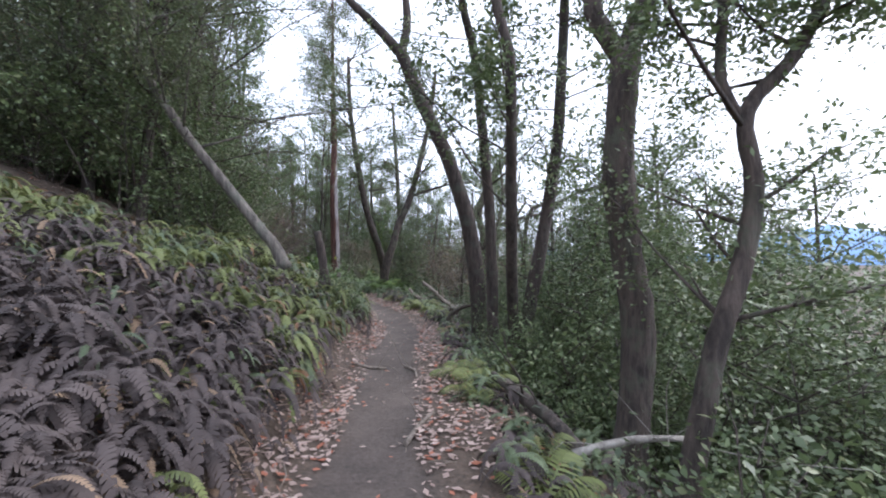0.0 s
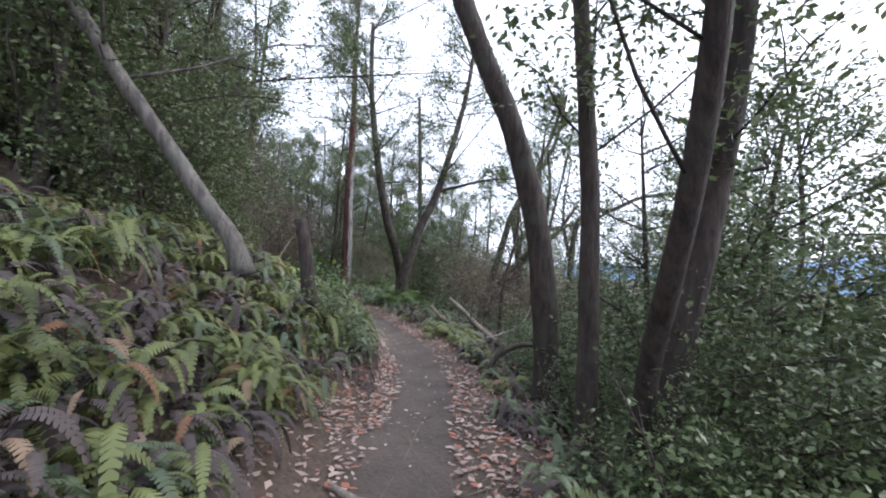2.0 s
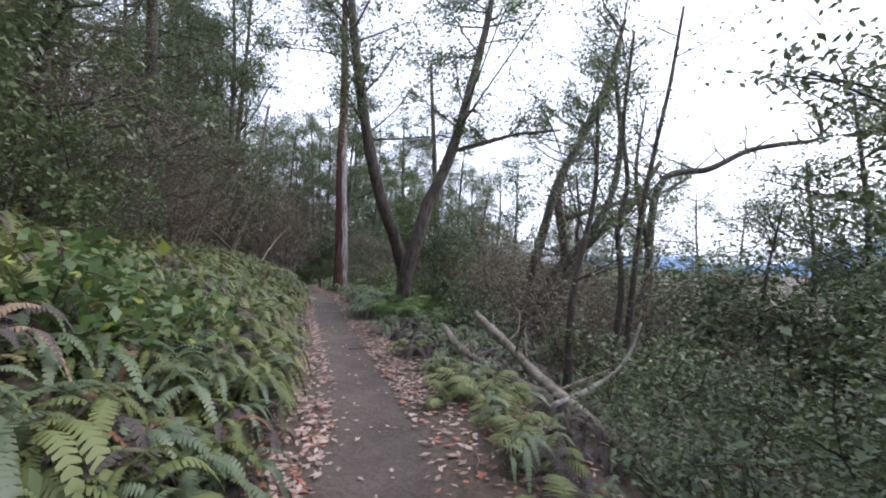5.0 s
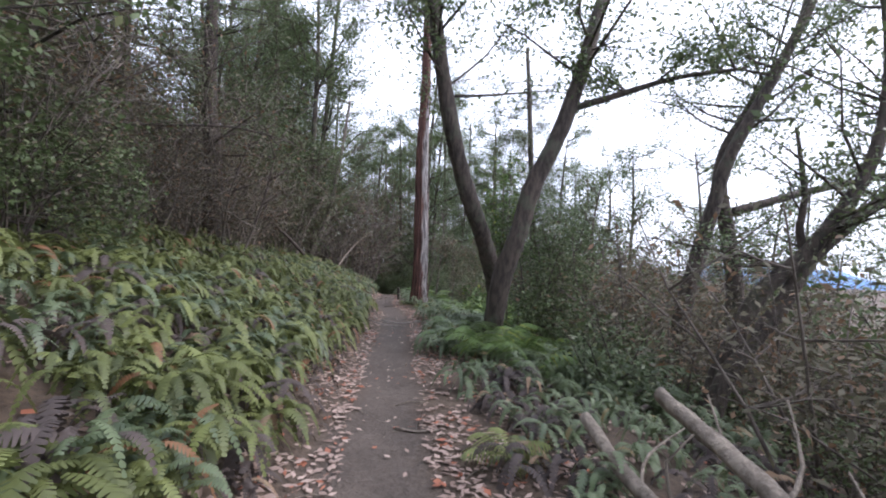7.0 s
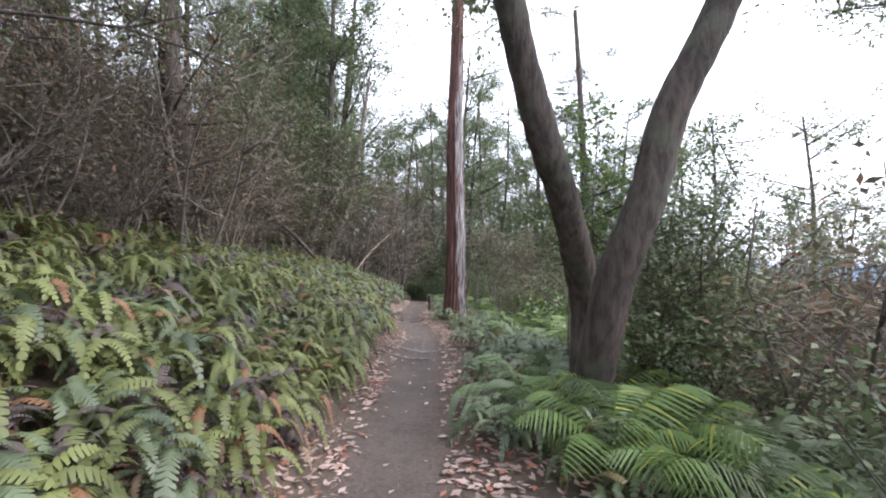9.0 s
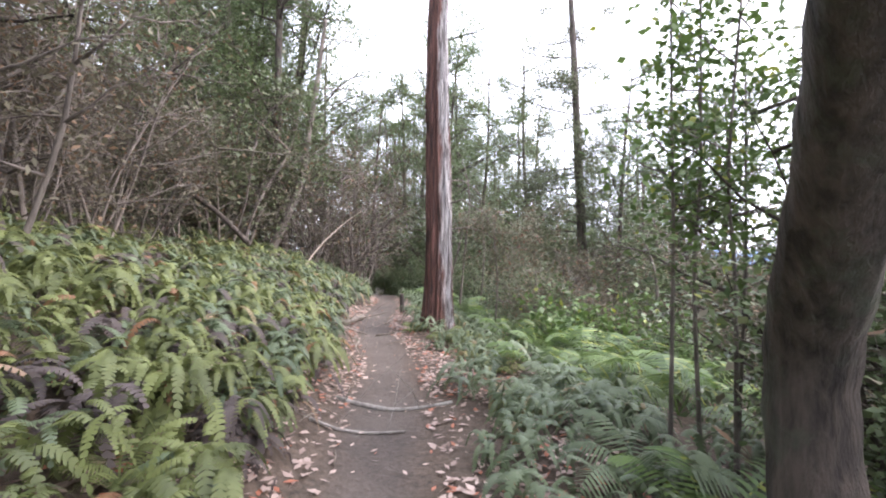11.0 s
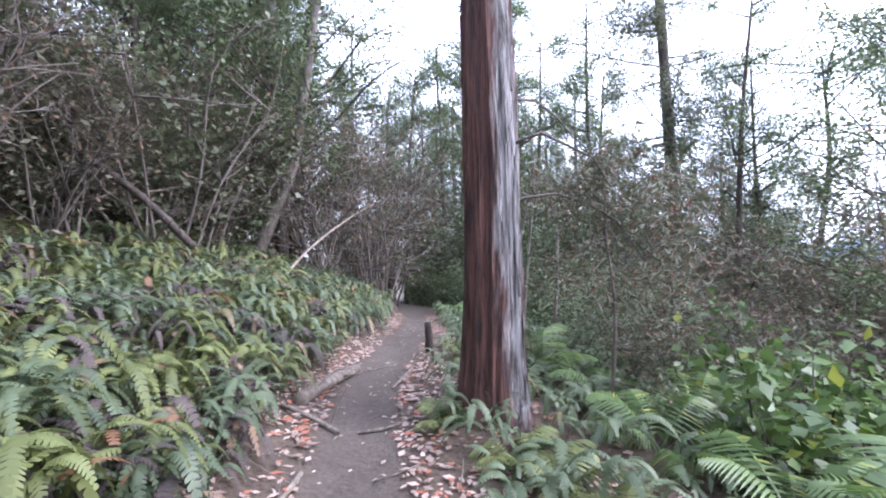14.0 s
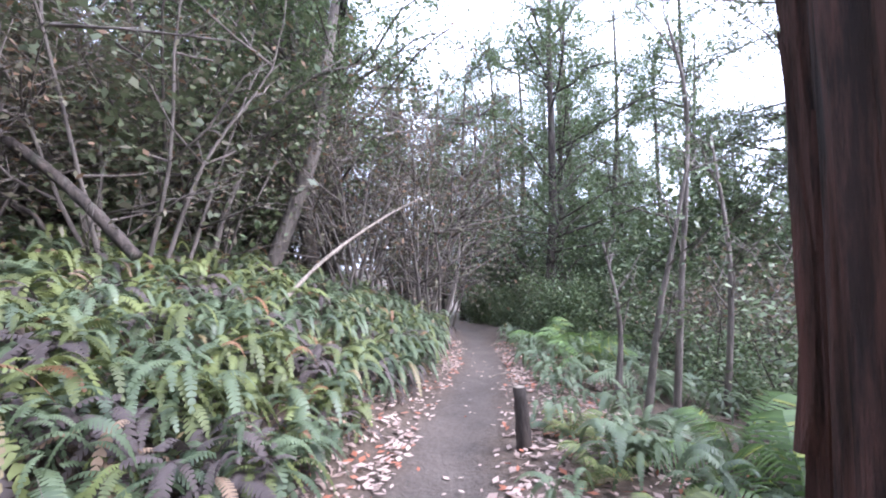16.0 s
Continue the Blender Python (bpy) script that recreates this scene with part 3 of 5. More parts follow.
# the big cedar
def build_cedar():
    base = (-5.67, 22.18, -0.05)
    root = thing("cedar_tree", base, "large cedar with red-brown fibrous bark peeled silvery along one side", "tree")
    rng = np.random.RandomState(5)
    sides, h, n = 150, 16.0, 140
    v, f, peel = [], [], []
    ph = rng.rand(12) * 6.28
    facing = radians(-22)

    def surface(a, z):
        """The bark's face at an angle and a height, with its furrows and spreading roots."""
        r = 0.248 * max(0.2, 1 - 0.055 * z)
        foot = math.exp(-max(z, 0) / 0.32)
        r *= 1 + 0.40 * foot + 0.16 * foot * math.sin(5 * a + ph[4]) + 0.08 * foot * math.sin(9 * a + ph[5])
        furrow = 0.0
        for k, amp, p in ((8, 0.050, 0), (13, 0.040, 1), (21, 0.030, 2), (34, 0.018, 3)):
            furrow += amp * (1 - 2 * abs(math.sin(0.5 * k * a + ph[p] + 0.55 * math.sin(z * 0.8 + ph[p + 6]) + 0.25 * math.sin(z * 2.3 + ph[p + 2]))) ** 0.7)
        r *= 1 + furrow
        return (-0.018 * z + 0.02 * math.sin(z) + r * math.cos(a), 0.01 * z + r * math.sin(a), z)

    def peeling(a, z):
        off = abs((a - facing + math.pi) % 6.2832 - math.pi)
        wide = 0.66 + 0.2 * math.sin(z * 1.3 + 1.0) - 0.7 * max(0.0, 1.5 - z) - 0.3 * max(0.0, z - 4.2)
        return min(1.0, max(0.0, 0.5 + 0.55 * (wide - off)))
    for i in range(n + 1):
        z = h * (i / n) ** 1.25 - 0.25
        for j in range(sides):
            a = 6.2832 * j / sides
            v.append(surface(a, z))
            peel.append(peeling(a, z))
    for i in range(n):
        for j in range(sides):
            a, b = i * sides + j, i * sides + (j + 1) % sides
            f.append((a, b, b + sides, a + sides))
    me = mesh_of("trunk", v, f, MAT_CEDAR)
    at = me.attributes.new("peeled", "FLOAT", "POINT")
    at.data.foreach_set("value", np.array(peel, np.float32))
    part("trunk", me, root)
    # long plates of bark that stand off the trunk, some with a curling lower end
    for k in range(170):
        a0, z0, ln = rng.rand() * 6.283, rng.uniform(0.05, 4.6), rng.uniform(0.25, 1.1)
        half, thick, curl = rng.uniform(0.025, 0.075), rng.uniform(0.006, 0.013), rng.uniform(0.0, 0.014) * (rng.rand() < 0.4)
        pv, pf, pp = [], [], []
        m = 9
        for i in range(m):
            q = i / (m - 1)
            z = z0 + ln * q
            c = a0 + 0.05 * math.sin(z * 2.1 + ph[1]) + 0.02 * math.sin(z * 9 + k)
            hw = half * min(1.0, 0.25 + 5 * q, 0.15 + 3.5 * (1 - q)) * (1 + 0.3 * math.sin(z * 17 + k))
            lift = thick + curl * max(0.0, 1 - 3 * q) ** 2
            for a, up in ((c - hw, -0.004), (c - hw * 0.8, lift), (c + hw * 0.8, lift), (c + hw, -0.004)):
                x, y, _ = surface(a, z)
                pv.append((x + up * math.cos(a), y + up * math.sin(a), z))
                pp.append(peeling(a0, z0 + ln / 2))
        for i in range(m - 1):
            for j in range(3):
                p0 = i * 4 + j
                pf.append((p0, p0 + 1, p0 + 5, p0 + 4))
        pf += [(3, 2, 1, 0), (4 * m - 4, 4 * m - 3, 4 * m - 2, 4 * m - 1)]
        strip = mesh_of("bark_strip", pv, pf, MAT_CEDAR, False)
        at = strip.attributes.new("peeled", "FLOAT", "POINT")
        at.data.foreach_set("value", np.array(pp, np.float32))
        part("bark_strip", strip, root)
    twig = Wood(6)
    line = np.array([(-0.018 * z, 0.01 * z, z) for z in np.linspace(1.2, h - 0.3, 60)])
    spots = limbs(twig, line, rng, 9, 0.28, 2.3, -0.05, 0.02, twigs=9, offset=base) + limbs(twig, line, rng, 44, 0.48, 2.9, 0.05, 0.024, twigs=11, offset=base)
    # dead lower boughs
    for d, z0 in (((0.75, 0.1), 2.2), ((0.9, 0.5), 1.75), ((-0.5, 0.5), 4.6), ((0.5, 0.9), 2.6)):
        twig.stem([(0, 0, z0), (d[0] * 0.5, d[1] * 0.5, z0 + 0.12), (d[0], d[1], z0 - 0.1), (d[0] * 1.25, d[1] * 1.2, z0 - 0.45)], 0.018, 0.005, 5)
        for q in range(5):
            k = 0.4 + 0.15 * q
            p = np.array([d[0] * k * 1.1, d[1] * k * 1.1, z0 - 0.05 * q])
            twig.stem([p, p + rng.normal(size=3) * 0.12, p + np.array([0.1, 0.05, -0.35]) + rng.normal(size=3) * 0.12], 0.006, 0.002, 3)
    part("branchwork", twig.mesh("branchwork", MAT_TWIG), root, "thin dead boughs", "stuff")
    q = leaves(np.array(spots), rng, each=22, spread=0.11, size=0.075, droop=0.8, narrow=0.26)
    keep = clear_of_trail(q.reshape(-1, 4, 3)[:, 0] + np.array(base), 1.0)
    part("crown", quads_mesh("crown", q.reshape(-1, 4, 3)[keep].reshape(-1, 3), MAT_LEAF_DARK), root)
    return root


build_cedar()
SPRAYS = dict(each=9, spread=0.06, size=0.085, droop=0.7, narrow=0.16)
for i, (x, y, h) in enumerate(((-4.85, 22.95, 2.3), (-4.3, 24.3, 2.7))):
    z = land_at(x, y)
    tree("young_cedar", (x, y, z), "young cedar with drooping feathery sprays beside the big cedar", [
        ([(x, y, z - 0.1), (x + 0.05, y, z + h * 0.4), (x - 0.03, y + 0.05, z + h * 0.75), (x, y, z + h)], 0.02, 0.006,
         dict(count=20, first=0.2, length=1.1, rise=-0.12, r=0.008, twigs=9))], 120 + i, MAT_TWIG, MAT_SPRAY, SPRAYS, "tree", "young cedars", 8, 0.1)
tree("cedar_tree", (-9.62, 18.1, 1.6), "dark cedar trunk in the shade up the bank", [
    ([(-9.6, 18.1, 1.3), (-9.65, 18.09, 3.2), (-9.76, 18.04, 4.33), (-9.88, 18.0, 5.62), (-10.0, 18.0, 11.0)], 0.23, 0.1,
     dict(count=18, first=0.25, length=2.4, rise=0.1, r=0.025, twigs=8))], 82, MAT_BARK_DARK, MAT_LEAF_DARK, dict(each=18, spread=0.14, size=0.08, droop=0.8, narrow=0.3))
tree("pine_tree", (-3.24, 34.0, -1.5), "tall straight conifer with level boughs beyond the ferns", [
    ([(-3.2, 34.1, -2.5), (-3.39, 34.04, 2.19), (-3.58, 33.99, 5.4), (-3.83, 33.91, 9.86), (-4.1, 33.83, 13.86)], 0.24, 0.1,
     dict(count=46, first=0.3, length=3.0, rise=0.08, r=0.03, twigs=10))], 83, MAT_BARK, MAT_LEAF_DARK, dict(each=18, spread=0.16, size=0.11, droop=0.4, narrow=0.3))
tree("bank_tree", (-12.3, 25.7, 1.0), "slanting grey-brown trunk on the fern bank", [
    ([(-12.4, 25.65, 0.8), (-11.9, 25.98, 2.33), (-11.56, 26.18, 3.48), (-11.38, 26.29, 4.95), (-11.24, 26.38, 6.15), (-11.0, 26.5, 8.5)], 0.14, 0.05,
     dict(count=14, first=0.35, length=2.2, rise=0.5, r=0.025, twigs=9))], 84, MAT_TWIG, MAT_LEAF, dict(each=12, spread=0.12, size=0.065))
for i, pts in enumerate(([(-14.2, 24.45, 1.2), (-13.68, 24.78, 3.32), (-13.11, 25.12, 5.34), (-12.61, 25.43, 6.12)], [(-13.7, 24.8, 1.3), (-12.78, 25.32, 2.72), (-11.8, 25.92, 4.33), (-10.81, 26.52, 4.79)],
                         [(-12.85, 21.88, 1.2), (-13.05, 21.77, 2.59), (-12.91, 21.85, 3.81), (-13.0, 21.9, 5.5)])):
    tree("bank_tree", (pts[0][0], pts[0][1], pts[0][2] - 0.1), "slim dark stem curving up out of the bank", [
        (pts, 0.07, 0.03, dict(count=10, first=0.3, length=1.6, rise=0.6, r=0.02, twigs=9))], 85 + i, MAT_BARK, MAT_LEAF, dict(each=10, spread=0.12, size=0.06), "tree", "slim stems on the bank")
for i, pts in enumerate(([(-2.75, 18.65, -0.1), (-2.75, 18.65, 1.5), (-2.77, 18.64, 2.2), (-2.8, 18.6, 3.4)], [(-2.55, 18.7, -0.1), (-2.61, 18.69, 1.2), (-2.58, 18.7, 2.0), (-2.6, 18.7, 3.6)],
                         [(-2.4, 18.5, -0.1), (-2.41, 18.55, 1.21), (-2.46, 18.53, 1.94), (-2.4, 18.5, 3.2)], [(-2.25, 19.0, -0.1), (-2.2, 19.05, 1.3), (-2.2, 19.1, 2.9)])):
    tree("sapling", (pts[0][0], pts[0][1], -0.1), "thin sapling with fresh green leaves behind the twin tree", [
        (pts, 0.016, 0.007, dict(count=14, first=0.42, length=0.7, rise=0.4, r=0.007, twigs=7))], 90 + i, MAT_TWIG, MAT_LEAF_FRESH, dict(each=2, spread=0.09, size=0.065, narrow=0.6),
        "sapling", "saplings by the twin tree", 7)
for i, pts in enumerate(([(-2.0, 24.0, -0.8), (-2.05, 23.99, 0.93), (-2.27, 23.93, 1.73), (-2.3, 23.9, 2.8)], [(0.0, 25.66, -1.5), (-0.2, 25.61, 1.83), (-0.7, 25.46, 3.41), (-0.8, 25.4, 4.6)],
                         [(-6.5, 25.16, -0.2), (-6.37, 25.24, 0.83), (-6.25, 25.31, 1.41), (-6.1, 25.4, 2.2)], [(-6.3, 25.64, -0.3), (-6.21, 25.68, 1.0), (-6.1, 25.75, 2.69), (-6.23, 25.68, 3.62)],
                         [(-6.8, 25.6, -0.2), (-6.75, 25.7, 0.7), (-6.9, 25.8, 1.5)], [(-5.9, 26.2, -0.4), (-5.8, 26.2, 1.2), (-5.9, 26.4, 2.6)])):
    tree("sapling", (pts[0][0], pts[0][1], pts[0][2]), "bare pale thin-stemmed sapling among the ferns", [
        (pts, 0.035, 0.012, dict(count=8, first=0.35, length=0.9, rise=0.8, r=0.009, twigs=8))], 100 + i, MAT_TWIG, MAT_LEAF, dict(each=1, spread=0.1, size=0.06),
        "sapling", "bare saplings", 7)


# ---- fallen wood, posts and stumps ----
def fallen(name, label, pts, r0, r1, mat, seed, category="log", group="", lift=True, sides=10, side_twigs=3):
    pts = np.array(pts, float)
    root = thing(name, tuple(pts[0]), label, category, group)
    w = Wood(seed)
    line = w.stem(pts - pts[0], r0, r1, sides, 0.09, 0, 0.12)
    rng = np.random.RandomState(seed)
    part("stem", w.mesh("stem", mat), root)
    for _ in range(side_twigs):
        p = line[int(rng.uniform(0.2, 1.0) * (len(line) - 1))]
        e = rng.normal(size=3) * 0.2
        e[2] = abs(e[2])
        t = Wood(seed + 3)
        t.stem([p, p + e + rng.normal(size=3) * 0.05, p + e * 2 + rng.normal(size=3) * 0.12], r1 * 0.24, r1 * 0.08, 5, 0.08, 0, 0.15)
        part("side_branch", t.mesh("side_branch", mat), root)
    return root


def on_land(pts, h):
    return [(x, y, land_at(x, y) + h) for x, y in pts]


fallen("fallen_log", "long grey fallen log slanting down over brush", [(-0.6, 12.9, 0.62), (-0.28, 12.3, 0.42), (0.1, 11.55, 0.15), (0.5, 10.85, -0.05), (0.9, 10.2, -0.3)], 0.045, 0.066, MAT_STICK, 201, side_twigs=6)
fallen("fallen_log", "grey fallen log lying against another log", [(-1.03, 12.9, 0.42), (-0.75, 12.5, 0.2), (-0.3, 11.9, 0.1), (0.25, 11.2, 0.0)], 0.04, 0.055, MAT_STICK, 202, side_twigs=5)
fallen("fallen_branch", "bleached forked branch lying on the slope", [(0.1, 11.0, 0.05), (0.5, 11.3, 0.12), (0.95, 11.6, 0.35), (1.15, 11.7, 0.75)], 0.03, 0.012, MAT_BARK_PALE, 203, "branch", side_twigs=7)
fallen("fallen_branch", "curved dark branch arching at the trail's edge", [(0.05, 8.66, -0.05), (0.14, 8.67, 0.2), (0.51, 8.69, 0.40), (1.04, 8.73, 0.30), (1.5, 8.8, -0.1)], 0.04, 0.025, MAT_BARK, 204, "branch", side_twigs=4)
fallen("fallen_branch", "pale broken branch lying level on the slope", [(0.92, 3.0, 0.02), (1.34, 3.0, 0.12), (1.72, 3.0, 0.13)], 0.032, 0.02, MAT_BARK_PALE, 205, "branch", side_twigs=5)
fallen("fallen_branch", "mossy broken log among fern at the slope's edge", [(0.55, 4.6, 0.12), (0.72, 4.1, 0.1), (0.92, 3.5, 0.05), (1.05, 3.1, -0.08)], 0.05, 0.06, MAT_BARK, 206, "log")
fallen("trail_stick", "pale stick lying beside the trail", on_land([(-1.15, 5.45), (-0.95, 5.36), (-0.72, 5.38)], 0.02), 0.028, 0.014, MAT_STICK, 211, "stick", "sticks on the trail", sides=7)
fallen("trail_stick", "pale forked stick at the trail's edge", on_land([(-0.5, 5.45), (-0.35, 5.2), (-0.3, 4.85)], 0.02), 0.016, 0.012, MAT_STICK, 212, "stick", "sticks on the trail", sides=7, side_twigs=6)
fallen("trail_stick", "grey stick lying along the trail's edge", on_land([(-0.28, 3.2), (-0.2, 3.5), (-0.08, 3.75)], 0.02), 0.024, 0.014, MAT_STICK, 213, "stick", "sticks on the trail", sides=7)
fallen("tree_root", "pale root crossing the trail", on_land([(-5.40, 18.66), (-5.2, 18.68), (-4.92, 18.77), (-4.68, 18.84), (-4.42, 18.98)], 0.012), 0.024, 0.018, MAT_BARK_PALE, 214, "root", sides=8)
fallen("tree_root", "pale broken root on the trail", on_land([(-5.25, 18.07), (-5.05, 18.12), (-4.85, 18.24), (-4.62, 18.4)], 0.01), 0.015, 0.009, MAT_BARK_PALE, 215, "root", sides=8, side_twigs=5)
fallen("trail_log", "short weathered log edging the trail", on_land([(-7.23, 21.70), (-7.33, 22.1), (-7.42, 22.5), (-7.5, 22.9)], 0.05), 0.062, 0.05, MAT_STICK, 216, "log", sides=10)
fallen("trail_stick", "pale stick across the trail's edge", on_land([(-7.2, 21.5), (-6.95, 21.55), (-6.65, 21.5)], 0.03), 0.022, 0.014, MAT_STICK, 217, "stick", "sticks on the trail", sides=7, side_twigs=4)
fallen("trail_stick", "short pale stick on the trail", on_land([(-6.55, 21.6), (-6.35, 21.75), (-6.25, 21.95)], 0.015), 0.014, 0.01, MAT_STICK, 218, "stick", "sticks on the trail", sides=7)
fallen("trail_stick", "pale stick along the trail's edge", on_land([(-6.45, 20.9), (-6.3, 20.55), (-6.05, 20.2)], 0.02), 0.018, 0.01, MAT_STICK, 219, "stick", "sticks on the trail", sides=7, side_twigs=5)
fallen("trail_stick", "grey stick beside the trail", on_land([(-7.0, 23.3), (-6.9, 22.9), (-6.85, 22.6)], 0.02), 0.02, 0.014, MAT_STICK, 220, "stick", "sticks on the trail", sides=7)
fallen("trail_stick", "thin stick across the trail", on_land([(-2.5, 13.3), (-2.3, 13.25), (-2.1, 13.3)], 0.012), 0.012, 0.008, MAT_STICK, 221, "stick", "sticks on the trail", sides=7, side_twigs=4)
fallen("leaning_pole", "thin dead pole leaning up the bank", [(-10.5, 23.07, 1.45), (-11.11, 22.71, 2.17), (-11.62, 22.4, 2.63), (-12.18, 22.06, 3.23), (-13.0, 21.6, 4.1)], 0.055, 0.045, MAT_BARK, 222, "pole")
fallen("leaning_pole", "long whitened dead stem leaning over the fern bank", [(-9.75, 23.8, 0.75), (-9.95, 24.9, 1.45), (-10.25, 26.5, 2.15), (-10.57, 28.2, 2.75)], 0.026, 0.012, MAT_STICK, 223, "pole", side_twigs=8)
fallen("dead_stem", "short dead stem standing in the fern bank", [(-12.1, 24.57, 0.95), (-11.86, 24.71, 2.03), (-11.65, 24.84, 2.68)], 0.045, 0.035, MAT_TWIG, 224, "stem")


def stump(name, label, foot, top, r, mat, seed):
    root = thing(name, foot, label, "stump")
    w = Wood(seed)
    d = np.array(top) - np.array(foot)
    w.stem([(0, 0, -0.15), d * 0.5, d], r * 1.15, r, 14, 0.05, 0.25, 0.08)
    part("post", w.mesh("post", mat), root)
    n = 14
    v = [tuple(d + np.array([r * 0.86 * math.cos(6.2832 * j / n), r * 0.86 * math.sin(6.2832 * j / n), 0.006])) for j in range(n)]
    part("cut_face", mesh_of("cut_face", v + [tuple(d + np.array([0, 0, 0.01]))], [(j, (j + 1) % n, n) for j in range(n)], MAT_CUT, False), root, "sawn grey top")
    return root


stump("tree_stump", "tall dark sawn-off stump on the bank", (-2.10, 7.6, 1.0), (-2.28, 7.6, 1.87), 0.07, MAT_BARK_DARK, 231)
stump("marker_post", "short weathered wooden post beside the trail", (-7.16, 24.1, -0.05), (-7.20, 24.1, 0.42), 0.048, MAT_BARK_DARK, 232)


# ---- ferns ----
def frond_shape(length, width, n, droop, rise):
    """A drooping comb-like frond along +y: pairs of narrow leaflets on one arched midrib."""
    k = np.arange(n + 1) / n
    y = length * k * (1 - 0.12 * k)
    z = rise * length * np.sin(k * 1.5) - droop * length * k * k
    v = [(0.0, y[i], z[i]) for i in range(n + 1)]
    f = []
    pitch = length / n
    for i in range(n):
        q = (i + 0.5) / n
        w = width * (0.35 + 0.65 * math.sin(min(1.0, q * 0.95 + 0.12) * math.pi) ** 0.7) * (1.0 if i % 2 else 0.93)
        ym, zm = (y[i] + y[i + 1]) / 2 + 0.3 * w, (z[i] + z[i + 1]) / 2 - 0.38 * w
        dz = (z[i + 1] - z[i]) * 0.26
        for sgn in (-1, 1):
            o = len(v)
            v += [(sgn * w, ym - 0.26 * pitch, zm - dz), (sgn * w, ym + 0.20 * pitch, zm + dz)]
            f.append((i, i + 1, o + 1, o) if sgn > 0 else (i + 1, i, o, o + 1))
    return np.array(v), f


def turn_z(v, a):
    c, s = math.cos(a), math.sin(a)
    return np.stack([v[:, 0] * c - v[:, 1] * s, v[:, 0] * s + v[:, 1] * c, v[:, 2]], 1)


SHORT, SHORT_F = frond_shape(0.23, 0.028, 14, 0.95, 0.34)
LONG, LONG_F = frond_shape(0.27, 0.030, 15, 0.9, 0.36)


def fern_field(name, label, places, mat, seed, shape, faces, fronds=7, tall=0.26, size=(0.7, 1.3)):
    """Many low ferns as one undergrowth: heads of drooping fronds on short stalks."""
    rng = np.random.RandomState(seed)
    blocks = []
    for x, y, z in places:
        head = z + tall * rng.uniform(0.4, 1.3)
        a0 = rng.rand() * 6.28
        s0 = rng.uniform(*size)
        for k in range(fronds):
            s = s0 * rng.uniform(0.7, 1.2)
            v = shape * np.array([s, s, s * rng.uniform(0.6, 1.5)])
            tilt = rng.normal() * 0.25
            v = np.stack([v[:, 0], v[:, 1], v[:, 2] + tilt * v[:, 0] + v[:, 1] * rng.normal() * 0.25], 1)
            v = turn_z(v, a0 + 6.283 * k / fronds + rng.normal() * 0.35)
            blocks.append(v + np.array([x + rng.normal() * 0.06, y + rng.normal() * 0.06, head + rng.normal() * 0.04]))
    return tagged(new(name, grid_mesh(name, np.array(blocks), faces, mat)), label, "ferns", kind="stuff")


def strew(n, seed, s_lo, s_hi, u_lo, u_hi, power=1.0):
    """Random places along the trail, by distance along it and across it."""
    rng = np.random.RandomState(seed)
    seg = LINE[1:-1]
    ds = np.concatenate([[0], np.cumsum(np.hypot(*np.diff(seg, axis=0).T))]) - 6.0
    s = rng.uniform(s_lo, s_hi, n)
    u = u_lo + (u_hi - u_lo) * rng.rand(n) ** power
    x, y = np.interp(s, ds, seg[:, 0]), np.interp(s, ds, seg[:, 1])
    dx, dy = np.interp(s + 0.2, ds, seg[:, 0]) - np.interp(s - 0.2, ds, seg[:, 0]), np.interp(s + 0.2, ds, seg[:, 1]) - np.interp(s - 0.2, ds, seg[:, 1])
    l = np.hypot(dx, dy)
    x, y = x + u * dy / l, y - u * dx / l
    return np.stack([x, y, land(x, y)], 1), s, across(x, y)


# left bank: withered at the start, greener further on
p, s, u = strew(4300, 301, -1.5, 31, -0.66, -4.9, 1.2)
rng = np.random.RandomState(302)
ok = (u < np.interp(s, [4.6, 5.4, 6.5, 7.6, 15.0, 16.0], [-0.74, -0.92, -0.92, -0.74, -0.74, -0.62])) & (u > np.interp(s, [5.0, 6.5, 8.0, 10.5], [-6, -3.6, -3.6, -6]))
dead_share = np.interp(s, [-3, 2.6, 4.6, 7.5, 9, 20, 34], [0.97, 0.90, 0.4, 0.28, 0.2, 0.12, 0.2])
dead = (rng.rand(len(p)) < dead_share) & ok
deep = (rng.rand(len(p)) < np.interp(s, [0, 8, 12, 19, 22, 34], [0.3, 0.4, 0.3, 0.15, 0.6, 0.8])) & ok & ~dead
lush = ok & ~dead & ~deep
fern_field("withered_ferns", "withered grey-brown ferns hanging over the bank", p[dead], MAT_FERN_DEAD, 303, SHORT, SHORT_F, 13, 0.24, (0.75, 1.3))
fern_field("bank_ferns", "dense yellow-green forked ferns covering the bank", p[lush], MAT_FERN, 304, SHORT, SHORT_F, 12, 0.28, (0.75, 1.35))
fern_field("shaded_ferns", "dark green ferns in the shade of the bank", p[deep], MAT_FERN_DEEP, 305, LONG, LONG_F, 10, 0.26, (0.65, 1.15))
p, s, u = strew(420, 308, -1, 4.2, -0.9, -3.2)
fern_field("hanging_withered_ferns", "long withered fern fronds hanging down the steep bank", p[u < -0.8], MAT_FERN_DEAD, 309, LONG, LONG_F, 11, 0.30, (0.6, 1.0))
p, s, u = strew(420, 306, -1.5, 30, -0.6, -1.0)
ok = (u < -0.55) & ((s < 5.0) | (s > 7.0))
fern_field("edge_ferns", "small withered ferns fringing the trail", p[ok], MAT_FERN_DEAD, 307, SHORT, SHORT_F, 5, 0.12, (0.4, 0.8))
